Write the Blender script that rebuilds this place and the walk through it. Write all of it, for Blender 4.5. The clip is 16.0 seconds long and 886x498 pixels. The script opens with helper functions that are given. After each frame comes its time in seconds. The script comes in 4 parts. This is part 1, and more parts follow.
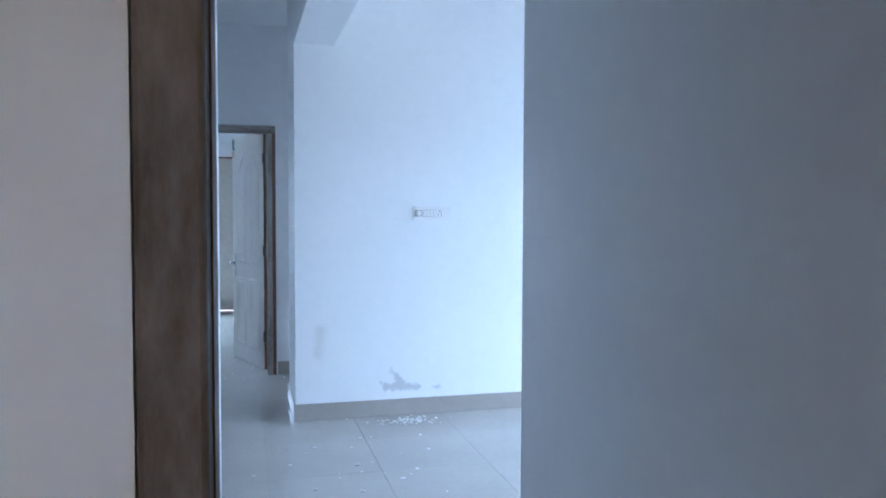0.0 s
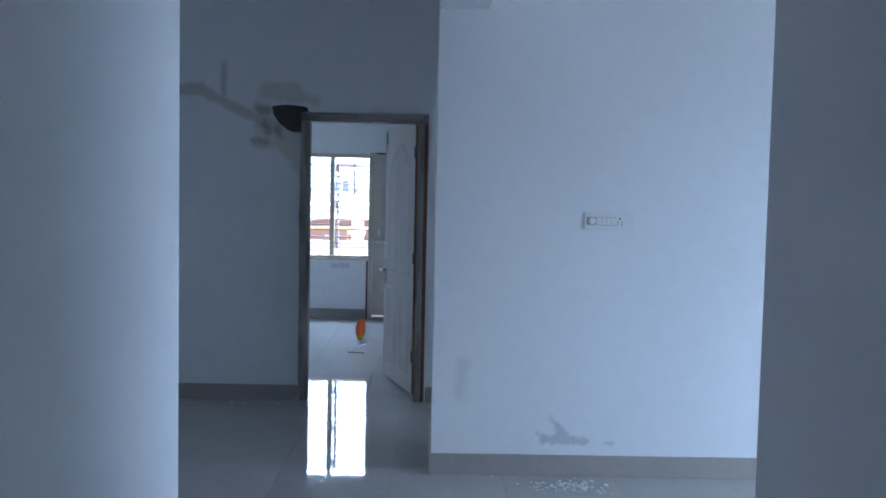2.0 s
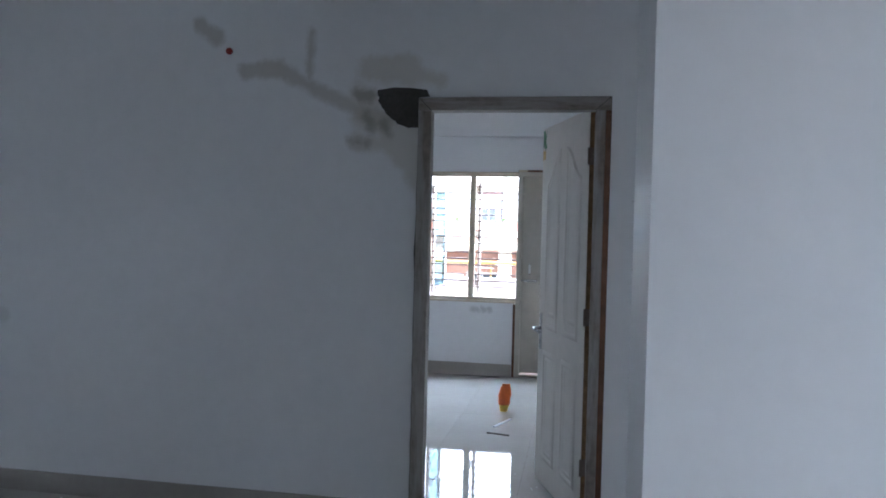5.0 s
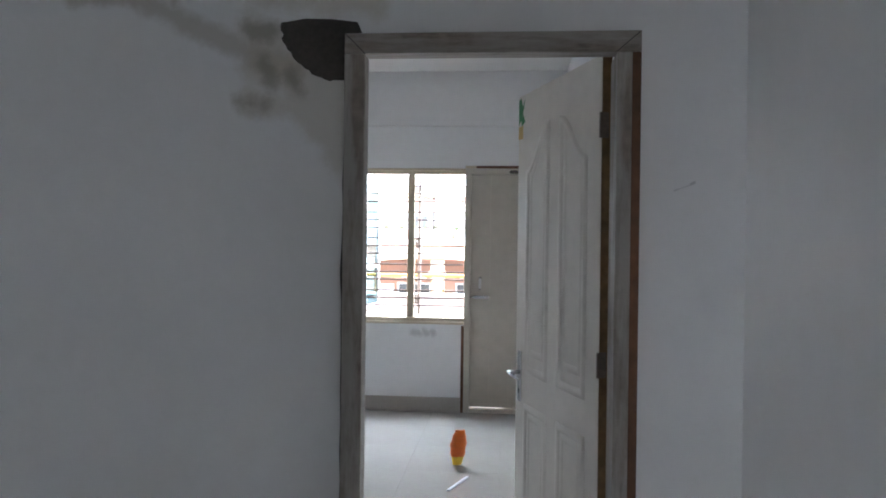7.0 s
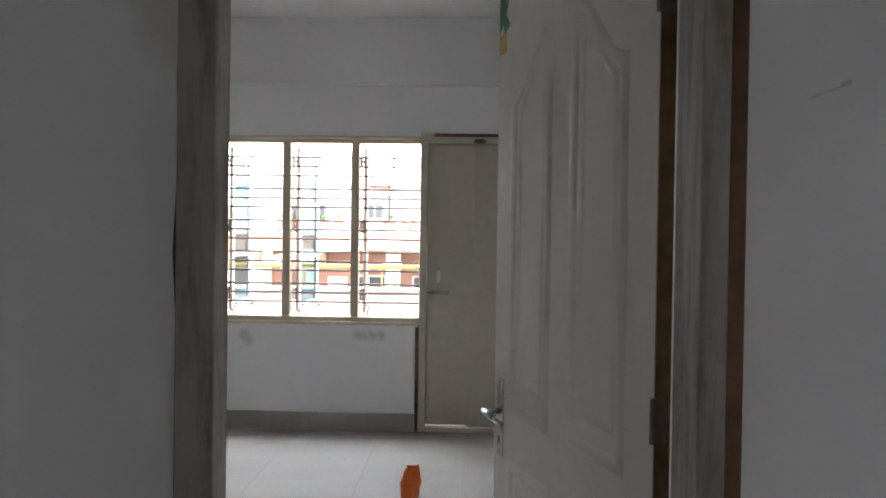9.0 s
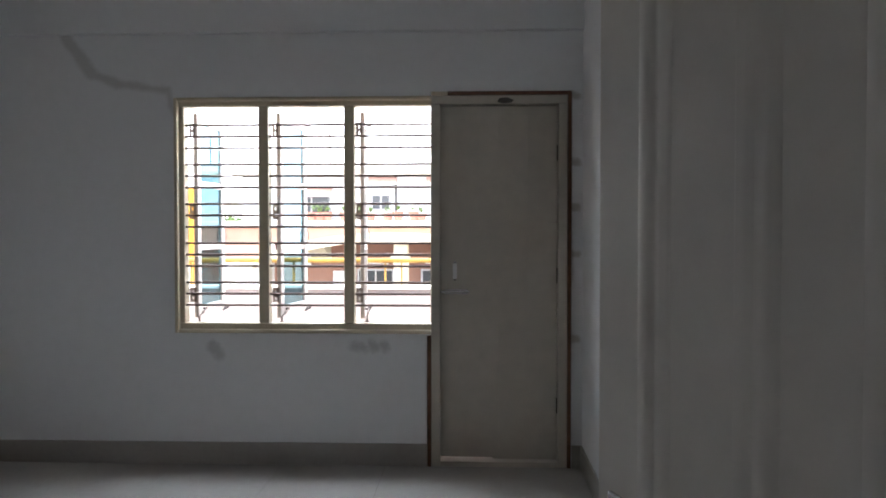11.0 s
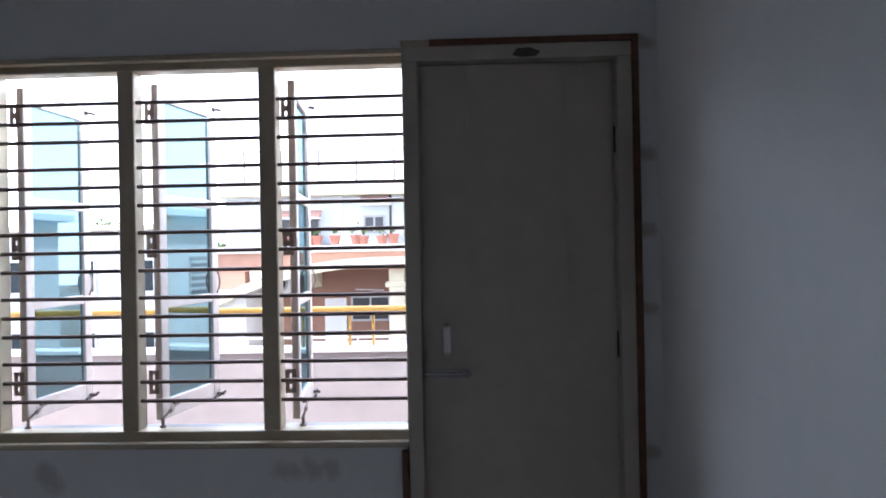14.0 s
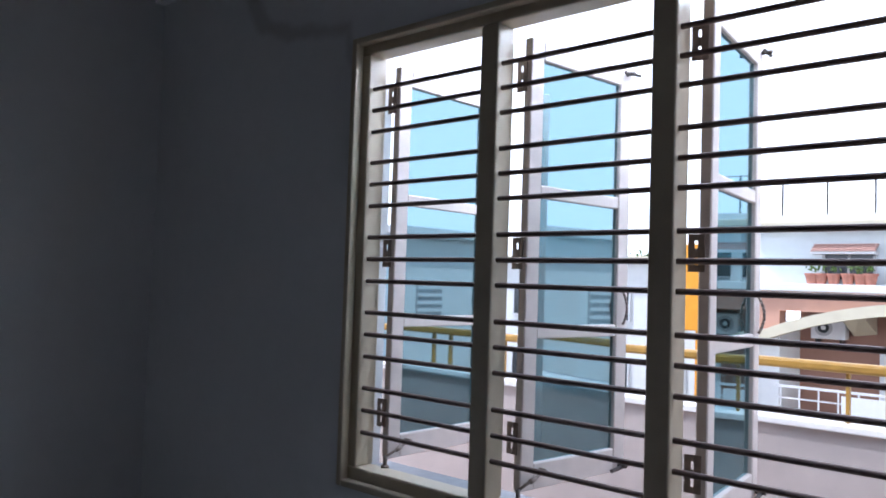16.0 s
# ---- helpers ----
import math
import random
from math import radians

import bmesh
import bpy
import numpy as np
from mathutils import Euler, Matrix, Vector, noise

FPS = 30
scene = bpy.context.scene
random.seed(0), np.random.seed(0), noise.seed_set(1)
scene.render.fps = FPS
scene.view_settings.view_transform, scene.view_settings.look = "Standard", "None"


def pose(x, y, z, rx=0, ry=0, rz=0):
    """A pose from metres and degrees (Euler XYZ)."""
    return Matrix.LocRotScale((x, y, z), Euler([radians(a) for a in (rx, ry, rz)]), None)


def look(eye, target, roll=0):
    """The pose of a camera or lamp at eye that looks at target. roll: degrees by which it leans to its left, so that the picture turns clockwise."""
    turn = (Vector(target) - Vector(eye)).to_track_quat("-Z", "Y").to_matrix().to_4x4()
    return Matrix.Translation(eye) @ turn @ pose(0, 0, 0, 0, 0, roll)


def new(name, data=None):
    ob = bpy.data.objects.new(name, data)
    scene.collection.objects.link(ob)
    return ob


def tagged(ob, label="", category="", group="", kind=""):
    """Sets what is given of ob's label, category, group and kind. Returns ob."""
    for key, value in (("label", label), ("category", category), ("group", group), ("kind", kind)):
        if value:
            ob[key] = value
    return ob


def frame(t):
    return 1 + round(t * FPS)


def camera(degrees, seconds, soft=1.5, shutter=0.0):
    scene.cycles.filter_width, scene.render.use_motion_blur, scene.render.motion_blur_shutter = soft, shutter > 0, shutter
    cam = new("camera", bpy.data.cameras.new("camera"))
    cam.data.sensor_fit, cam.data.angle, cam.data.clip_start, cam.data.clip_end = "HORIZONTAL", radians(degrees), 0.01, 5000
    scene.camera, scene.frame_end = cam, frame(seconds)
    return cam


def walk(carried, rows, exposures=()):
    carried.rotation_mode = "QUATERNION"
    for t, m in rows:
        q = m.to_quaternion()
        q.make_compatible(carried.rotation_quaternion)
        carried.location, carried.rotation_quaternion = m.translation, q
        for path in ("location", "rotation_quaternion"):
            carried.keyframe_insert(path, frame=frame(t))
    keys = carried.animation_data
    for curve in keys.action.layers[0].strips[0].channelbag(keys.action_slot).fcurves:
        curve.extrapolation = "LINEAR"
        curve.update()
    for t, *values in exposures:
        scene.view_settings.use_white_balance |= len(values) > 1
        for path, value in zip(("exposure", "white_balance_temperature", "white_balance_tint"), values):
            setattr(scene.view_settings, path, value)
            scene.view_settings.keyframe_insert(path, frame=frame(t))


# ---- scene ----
cam = camera(60.0, 16.0, soft=1.8)
PATH = [
    (0, (0.359, 0.305, 1.389), (0.866, 2.238, 1.295), 0.2),
    (0.5, (0.44, 0.497, 1.415), (0.974, 2.422, 1.336), 0.6),
    (1, (0.551, 0.738, 1.435), (0.866, 2.71, 1.325), 0.0),
    (1.5, (0.642, 0.994, 1.427), (0.768, 2.987, 1.33), 0.6),
    (2, (0.671, 1.337, 1.429), (0.703, 3.334, 1.327), 1.2),
    (2.5, (0.688, 1.636, 1.429), (0.619, 3.632, 1.335), 1.4),
    (3, (0.696, 1.96, 1.445), (0.455, 3.944, 1.372), 1.2),
    (3.5, (0.641, 2.276, 1.438), (0.319, 4.25, 1.384), 1.5),
    (4, (0.599, 2.604, 1.443), (0.242, 4.571, 1.397), 1.5),
    (6.5, (0.294, 4.262, 1.439), (0.026, 6.244, 1.427), 0.5),
    (7, (0.234, 4.563, 1.447), (0.067, 6.556, 1.438), 0.7),
    (7.5, (0.238, 4.863, 1.46), (0.118, 6.86, 1.448), 0.6),
    (8, (0.231, 5.142, 1.414), (0.132, 7.139, 1.403), 0.3),
    (8.5, (0.19, 5.43, 1.38), (0.12, 7.429, 1.37), 0.4),
    (9, (0.186, 5.718, 1.387), (0.13, 7.717, 1.361), 0.8),
    (11.5, (0.085, 7.138, 1.345), (0.008, 9.136, 1.288), -0.2),
    (12, (0.079, 7.441, 1.381), (0.102, 9.44, 1.311), -0.5),
    (12.5, (0.081, 7.722, 1.383), (0.137, 9.721, 1.324), -0.9),
    (13, (0.044, 8.014, 1.381), (0.141, 10.011, 1.34), -1.0),
    (13.5, (-0.017, 8.292, 1.392), (0.131, 10.286, 1.372), -0.9),
    (14, (0.098, 8.614, 1.423), (0.018, 10.612, 1.429), -1.1),
    (14.5, (0.153, 8.879, 1.433), (-0.225, 10.843, 1.445), -0.2),
    (15, (0.13, 9.172, 1.447), (-0.494, 11.073, 1.46), 1.0),
    (15.5, (0.146, 9.421, 1.459), (-0.808, 11.179, 1.47), 1.3),
    (16, (0.152, 9.658, 1.377), (-1.172, 11.155, 1.465), 1.9),
]
EXPOSURES = [(0, 3.4, 4500, 6), (1.5, 2.6, 4550, 7), (2.5, 2.3, 4600, 9), (4.0, 2.5, 5000, 10), (6.5, 2.8, 5800, 11), (8.0, 2.8, 6200, 12), (9.0, 2.3, 6400, 13),
             (11.5, 1.45, 6050, 12), (12.5, 1.2, 5750, 14), (13.5, 0.8, 5650, 15), (14, 0.7, 5600, 15), (15, 0.7, 5500, 16), (16, -0.1, 5500, 15)]
walk(cam, [(t, look(eye, target, roll)) for t, eye, target, roll in PATH], EXPOSURES)
HALL_W, BACK_W, WIN_W, SKY_GLOW_S, LEAF_TURN = 3.5, 1.2, 42.0, 2.6, 109.3

# ---- light ----
world = bpy.data.worlds.new("sky")
scene.world = world
world.use_nodes = True
SUN_ELEV, SUN_ROT = 62.0, 235.0
wt = world.node_tree
sky = wt.nodes.new("ShaderNodeTexSky")
sky.sky_type, sky.sun_disc = "NISHITA", False
sky.sun_elevation, sky.sun_rotation = radians(SUN_ELEV), radians(SUN_ROT)
sky.air_density, sky.dust_density, sky.ozone_density = 1.0, 1.2, 1.0
wt.nodes["Background"].inputs["Strength"].default_value = 0.15
wt.links.new(sky.outputs[0], wt.nodes["Background"].inputs["Color"])

sun = new("sun", bpy.data.lights.new("sun", "SUN"))
sun.data.energy, sun.data.angle, sun.data.color = 5.0, radians(0.5), (1.0, 0.95, 0.87)
az = radians(SUN_ROT)
sun.matrix_world = look((0, 0, 20), Vector((0, 0, 20)) - Vector((math.sin(az) * math.cos(radians(SUN_ELEV)), math.cos(az) * math.cos(radians(SUN_ELEV)), math.sin(radians(SUN_ELEV)))))


def area_lamp(name, eye, target, w, h, watts, colour):
    lamp = new(name, bpy.data.lights.new(name, "AREA"))
    lamp.data.shape, lamp.data.size, lamp.data.size_y = "RECTANGLE", w, h
    lamp.data.energy, lamp.data.color = watts, colour
    lamp.matrix_world = look(eye, target)
    return lamp


# stand-in daylight; the hall lamp fills an unseen opening beside the walk
area_lamp("hall_opening_light", (6.22, 3.95, 1.0), (3.0, 3.95, -2.3), 2.2, 1.75, HALL_W, (0.75, 0.89, 1.0))
# fill lamp in an unseen corridor opening, added to lighten the door wall
area_lamp("corridor_window_light", (6.22, 6.25, 1.5), (0, 6.4, 1.4), 1.0, 1.2, HALL_W * 0.2, (0.86, 0.93, 1.0))
# warm fill lamp added behind the start to light the near door wall
area_lamp("back_room_light", (0.1, -2.44, 1.4), (0.1, 3, 1.3), 0.38, 0.38, BACK_W, (1.0, 0.62, 0.28))
# fill lamp added outside above the window to brighten the bedroom
area_lamp("bedroom_window_light", (-0.85, 11.78, 2.45), (-0.8, 9.6, 0.9), 1.6, 0.5, WIN_W, (0.88, 0.94, 1.0))
# fill lamp added outside above the next room's window, lightening the corridor
area_lamp("next_room_window_light", (3.1, 11.78, 2.45), (3.1, 9.6, 0.9), 1.4, 0.5, WIN_W * 2.0, (0.93, 0.96, 1.0))


# ---- materials ----
def material(name, colour, rough=0.6, metal=0.0, grain=0.0, scale=20.0, bump=0.0, big=0.0, spec=0.5):
    m = bpy.data.materials.new(name)
    m.use_nodes = True
    t = m.node_tree
    b = t.nodes["Principled BSDF"]
    b.inputs["Roughness"].default_value, b.inputs["Metallic"].default_value = rough, metal
    b.inputs["Specular IOR Level"].default_value = spec
    co = t.nodes.new("ShaderNodeTexCoord")
    rgb = t.nodes.new("ShaderNodeRGB")
    rgb.outputs[0].default_value = (*colour, 1)
    out = rgb.outputs[0]
    for amount, sc in ((grain, scale), (big, scale * 0.06)):
        if amount:
            n = t.nodes.new("ShaderNodeTexNoise")
            n.inputs["Scale"].default_value, n.inputs["Detail"].default_value = sc, 6
            t.links.new(co.outputs["Object"], n.inputs["Vector"])
            r = t.nodes.new("ShaderNodeMapRange")
            r.inputs["From Min"].default_value, r.inputs["From Max"].default_value = 0.3, 0.7
            r.inputs["To Min"].default_value, r.inputs["To Max"].default_value = 1 - amount, 1 + amount * 0.5
            t.links.new(n.outputs["Fac"], r.inputs["Value"])
            mul = t.nodes.new("ShaderNodeVectorMath")
            mul.operation = "SCALE"
            t.links.new(out, mul.inputs[0])
            t.links.new(r.outputs[0], mul.inputs["Scale"])
            out = mul.outputs[0]
    t.links.new(out, b.inputs["Base Color"])
    if bump:
        n = t.nodes.new("ShaderNodeTexNoise")
        n.inputs["Scale"].default_value, n.inputs["Detail"].default_value = scale * 2, 8
        t.links.new(co.outputs["Object"], n.inputs["Vector"])
        bp = t.nodes.new("ShaderNodeBump")
        bp.inputs["Strength"].default_value, bp.inputs["Distance"].default_value = bump, 0.004
        t.links.new(n.outputs["Fac"], bp.inputs["Height"])
        t.links.new(bp.outputs[0], b.inputs["Normal"])
    return m


def math_node(t, op, a, b=None, clamp=False):
    n = t.nodes.new("ShaderNodeMath")
    n.operation, n.use_clamp = op, clamp
    for i, v in enumerate((a, b)):
        if v is None:
            continue
        if isinstance(v, (int, float)):
            n.inputs[i].default_value = v
        else:
            t.links.new(v, n.inputs[i])
    return n.outputs[0]


def stain(m, strokes, colour, strength=0.8, ragged=0.05, edge=0.03, scale=9.0):
    """Lays stains on a wall's paint: strokes (x0, z0, x1, z1, radius) on the wall's own face, with ragged edges."""
    t = m.node_tree
    b = t.nodes["Principled BSDF"]
    base = b.inputs["Base Color"].links[0].from_socket
    co = t.nodes.new("ShaderNodeTexCoord")
    n = t.nodes.new("ShaderNodeTexNoise")
    n.inputs["Scale"].default_value, n.inputs["Detail"].default_value, n.inputs["Roughness"].default_value = scale, 7, 0.65
    t.links.new(co.outputs["Object"], n.inputs["Vector"])
    sep = t.nodes.new("ShaderNodeSeparateXYZ")
    t.links.new(co.outputs["Object"], sep.inputs[0])
    x, z = sep.outputs["X"], sep.outputs["Z"]
    mask = None
    for x0, z0, x1, z1, rad in strokes:
        dx, dz = x1 - x0, z1 - z0
        l2 = max(dx * dx + dz * dz, 1e-6)
        px, pz = math_node(t, "SUBTRACT", x, x0), math_node(t, "SUBTRACT", z, z0)
        h = math_node(t, "ADD", math_node(t, "MULTIPLY", px, dx / l2), math_node(t, "MULTIPLY", pz, dz / l2), True)
        qx = math_node(t, "SUBTRACT", px, math_node(t, "MULTIPLY", h, dx))
        qz = math_node(t, "SUBTRACT", pz, math_node(t, "MULTIPLY", h, dz))
        d = math_node(t, "SQRT", math_node(t, "ADD", math_node(t, "MULTIPLY", qx, qx), math_node(t, "MULTIPLY", qz, qz)))
        s = math_node(t, "SUBTRACT", rad, d)
        mask = s if mask is None else math_node(t, "MAXIMUM", mask, s)
    wob = math_node(t, "MULTIPLY", math_node(t, "SUBTRACT", n.outputs["Fac"], 0.5), ragged * 2)
    r = t.nodes.new("ShaderNodeMapRange")
    r.interpolation_type = "SMOOTHSTEP"
    r.inputs["From Min"].default_value, r.inputs["From Max"].default_value = -edge, edge
    r.inputs["To Max"].default_value = strength
    t.links.new(math_node(t, "ADD", mask, wob), r.inputs["Value"])
    mx = t.nodes.new("ShaderNodeMix")
    mx.data_type = "RGBA"
    t.links.new(r.outputs[0], mx.inputs[0])
    t.links.new(base, mx.inputs[6])
    mx.inputs[7].default_value = (*colour, 1)
    t.links.new(mx.outputs[2], b.inputs["Base Color"])


def plaster(name):
    return material(name, (0.80, 0.80, 0.80), 0.55, grain=0.02, scale=14, bump=0.06, big=0.025)


def worn_paint(name, wood, paint, cover=0.5, scale=5.0, stretch=(1, 1, 0.12)):
    """Timber with patchy primer or thin paint, streaked along its length."""
    m = material(name, wood, 0.6, grain=0.3, scale=25, bump=0.3)
    t = m.node_tree
    b = t.nodes["Principled BSDF"]
    base = b.inputs["Base Color"].links[0].from_socket
    co = t.nodes.new("ShaderNodeTexCoord")
    mp = t.nodes.new("ShaderNodeMapping")
    mp.inputs["Scale"].default_value = stretch
    t.links.new(co.outputs["Object"], mp.inputs["Vector"])
    n = t.nodes.new("ShaderNodeTexNoise")
    n.inputs["Scale"].default_value, n.inputs["Detail"].default_value, n.inputs["Roughness"].default_value = scale * 6, 8, 0.7
    t.links.new(mp.outputs[0], n.inputs["Vector"])
    r = t.nodes.new("ShaderNodeMapRange")
    r.inputs["From Min"].default_value, r.inputs["From Max"].default_value = 0.62 - cover * 0.4, 0.75 - cover * 0.3
    t.links.new(n.outputs["Fac"], r.inputs["Value"])
    mx = t.nodes.new("ShaderNodeMix")
    mx.data_type = "RGBA"
    t.links.new(r.outputs[0], mx.inputs[0])
    t.links.new(base, mx.inputs[6])
    mx.inputs[7].default_value = (*paint, 1)
    t.links.new(mx.outputs[2], b.inputs["Base Color"])
    return m


WALL = plaster("white_plaster")
WALL_D1 = plaster("white_plaster_stained_by_repairs")
stain(WALL_D1, [(-1.46, 2.50, -1.36, 2.44, 0.038), (-1.20, 2.26, -1.02, 2.27, 0.04), (-1.02, 2.27, -0.86, 2.18, 0.035),
                (-0.85, 2.45, -0.86, 2.19, 0.016), (-0.86, 2.18, -0.60, 2.06, 0.034), (-0.60, 2.06, -0.45, 2.0, 0.04)],
      (0.47, 0.44, 0.39), 0.72, 0.045, 0.022)
stain(WALL_D1, [(-0.60, 2.14, -0.52, 2.10, 0.05), (-0.52, 2.27, -0.34, 2.25, 0.07), (-0.34, 2.25, -0.20, 2.2, 0.04), (-0.60, 1.90, -0.40, 1.88, 0.045),
                (-0.44, 1.90, -0.33, 1.84, 0.07), (-0.33, 1.84, -0.29, 1.68, 0.035), (-0.55, 2.02, -0.34, 1.95, 0.07)], (0.52, 0.475, 0.39), 0.55, 0.09, 0.035, 7)
stain(WALL_D1, [(-0.56, 2.03, -0.53, 1.97, 0.028), (-0.60, 2.135, -0.54, 2.13, 0.028), (-0.47, 1.99, -0.44, 1.94, 0.024), (-0.63, 1.90, -0.56, 1.89, 0.02)],
      (0.24, 0.215, 0.17), 0.62, 0.06, 0.03, 12)
stain(WALL_D1, [(-2.72, 0.95, -2.58, 0.95, 0.04)], (0.62, 0.61, 0.60), 0.6, 0.02, 0.02)
stain(WALL_D1, [(0.795, 1.645, 0.805, 1.65, 0.004), (0.745, 1.625, 0.80, 1.645, 0.0015)], (0.4, 0.4, 0.4), 0.6, 0.006, 0.003)
WALL_PIER = plaster("white_plaster_flaking_at_foot")
stain(WALL_PIER, [(1.30, 0.20, 1.52, 0.19, 0.022), (1.38, 0.26, 1.42, 0.22, 0.02), (1.345, 0.31, 1.40, 0.25, 0.012), (1.64, 0.185, 1.67, 0.185, 0.012), (1.265, 0.225, 1.27, 0.225, 0.007)],
      (0.42, 0.42, 0.44), 0.62, 0.045, 0.012, 24)
stain(WALL_PIER, [(0.86, 0.60, 0.84, 0.44, 0.03)], (0.6, 0.59, 0.56), 0.5, 0.04, 0.03)
stain(WALL_PIER, [(2.60, 2.32, 2.66, 2.37, 0.007)], (0.3, 0.3, 0.31), 0.8, 0.01, 0.008)
WALL_WIN = plaster("white_plaster_patched_round_door")
stain(WALL_WIN, [(0.655, z, 0.695, z - 0.005, 0.02) for z in (1.74, 1.49, 1.22, 0.74, 2.12)], (0.38, 0.34, 0.28), 0.65, 0.03, 0.012, 14)
stain(WALL_WIN, [(-0.58, 0.69, -0.52, 0.68, 0.025), (-0.48, 0.70, -0.46, 0.68, 0.02), (-0.41, 0.70, -0.40, 0.68, 0.02), (-1.40, 0.68, -1.37, 0.64, 0.03)],
      (0.35, 0.34, 0.33), 0.5, 0.05, 0.025, 14)
stain(WALL_WIN, [(-2.24, 2.46, -2.10, 2.26, 0.035), (-2.10, 2.26, -1.95, 2.2, 0.025), (-1.95, 2.2, -1.66, 2.16, 0.02), (-1.65, 2.15, -1.62, 2.02, 0.012)],
      (0.45, 0.43, 0.40), 0.6, 0.03, 0.02)
CEIL = material("white_ceiling_paint", (0.78, 0.78, 0.77), 0.7, grain=0.02, scale=10, big=0.03)
TILE = material("cream_vitrified_tile", (0.50, 0.475, 0.44), 0.035, grain=0.03, scale=30, big=0.08)
GROUT = material("tile_joint", (0.47, 0.445, 0.41), 0.8, grain=0.1, scale=40)
SKIRT = material("grey_brown_skirting_tile", (0.37, 0.34, 0.305), 0.3, grain=0.05, scale=30, big=0.1)
FRAME_OLD = worn_paint("patchy_primed_door_frame", (0.235, 0.20, 0.17), (0.35, 0.325, 0.295), 0.55, scale=3.0)
FRAME_HEAD = worn_paint("patchy_primed_head_rail", (0.235, 0.20, 0.17), (0.35, 0.325, 0.295), 0.55, scale=3.0, stretch=(0.12, 1, 1))
FRAME_NEAR = worn_paint("flaking_dark_door_frame", (0.075, 0.046, 0.026), (0.19, 0.15, 0.11), 0.42, scale=1.6, stretch=(1, 1, 0.3))
BROWN = material("red_brown_bare_timber", (0.16, 0.07, 0.033), 0.55, grain=0.35, scale=22, bump=0.3, big=0.3)
LEAF = material("cream_primed_moulded_door", (0.74, 0.70, 0.64), 0.45, grain=0.04, scale=18, bump=0.08, big=0.06)
LEAF2 = material("thin_painted_plank_door", (0.55, 0.50, 0.42), 0.5, grain=0.06, scale=12, bump=0.12, big=0.14)
WINPAINT = material("cream_enamel_window_paint", (0.60, 0.51, 0.37), 0.4, grain=0.06, scale=25, big=0.1)
SILL = material("grey_stone_sill", (0.36, 0.36, 0.38), 0.5, grain=0.12, scale=30, big=0.15)
SASHPAINT = material("pinkish_white_sash_paint", (0.68, 0.60, 0.55), 0.45, grain=0.06, scale=25, big=0.1)
RAWEDGE = material("raw_door_edge_timber", (0.30, 0.185, 0.09), 0.6, grain=0.3, scale=25, bump=0.2, big=0.25)
RODM = material("dark_iron_rod", (0.19, 0.135, 0.115), 0.5, 0.3, grain=0.2, scale=60)
IRON = material("dark_hinge_iron", (0.06, 0.05, 0.045), 0.45, 0.6, grain=0.2, scale=80)
HINGE = material("dull_brown_steel", (0.24, 0.19, 0.16), 0.5, 0.3, grain=0.2, scale=80)
CHROME = material("satin_chrome", (0.55, 0.55, 0.56), 0.25, 1.0, grain=0.05, scale=60)
PLASTIC = material("white_switch_plastic", (0.78, 0.77, 0.75), 0.3)
PLGREY = material("grey_switch_plastic", (0.42, 0.42, 0.43), 0.35)
DARKP = material("dark_socket_hole", (0.03, 0.03, 0.03), 0.6)
MORTAR = material("fresh_dark_mortar", (0.085, 0.076, 0.068), 0.9, grain=0.2, scale=60, bump=0.6, big=0.2)
RED = material("red_wire_end", (0.25, 0.02, 0.015), 0.5)
ORANGE = material("orange_plastic_pouch", (0.80, 0.16, 0.015), 0.3, grain=0.1, scale=40, bump=0.4)
YELLOW = material("yellow_pouch_foot", (0.72, 0.45, 0.03), 0.35, grain=0.1, scale=40)
GREEN = material("green_sticker_print", (0.03, 0.22, 0.07), 0.4, grain=0.1, scale=60)
STRAW = material("yellow_sticker_print", (0.60, 0.42, 0.12), 0.4, grain=0.1, scale=60)
OFFWHITE = material("offcut_white", (0.75, 0.78, 0.85), 0.35)
DARKSTICK = material("dark_offcut", (0.09, 0.07, 0.06), 0.5, grain=0.2, scale=50)
CRUMB = material("plaster_crumbs", (0.72, 0.72, 0.71), 0.9)
BALC = material("pink_terrace_floor", (0.46, 0.30, 0.24), 0.7, grain=0.08, scale=12, big=0.15)
PARA = material("beige_terrace_parapet", (0.47, 0.41, 0.385), 0.8, grain=0.06, scale=10, big=0.12)
stain(PARA, [(-0.75, 0.86, 0.1, 0.84, 0.05), (-0.4, 0.80, 0.2, 0.8, 0.03)], (0.36, 0.33, 0.32), 0.55, 0.12, 0.06, 6)
PARATOP = material("white_parapet_coping", (0.80, 0.79, 0.77), 0.7, grain=0.05, scale=20)
RAILY = material("yellow_varnished_rail", (0.42, 0.24, 0.05), 0.35, grain=0.12, scale=20)
BW = material("white_house_paint", (0.80, 0.80, 0.79), 0.8, grain=0.04, scale=3, big=0.1)
BCREAM = material("cream_concrete", (0.68, 0.62, 0.47), 0.8, grain=0.06, scale=3, big=0.1)
BTERRA = material("terracotta_band_paint", (0.54, 0.31, 0.23), 0.8, grain=0.06, scale=3, big=0.1)
BBROWN = material("brown_house_paint", (0.33, 0.18, 0.13), 0.8, grain=0.06, scale=3, big=0.12)
BPALE = material("pale_grey_blue_wall_paint", (0.70, 0.76, 0.78), 0.8, grain=0.04, scale=3, big=0.08)
BBLUE = material("pale_blue_house_paint", (0.42, 0.58, 0.66), 0.8, grain=0.05, scale=3, big=0.1)
DOORW = material("white_outer_door", (0.75, 0.75, 0.76), 0.5, grain=0.03, scale=10)
DARKGLASS = material("dark_far_glass", (0.04, 0.045, 0.05), 0.12)
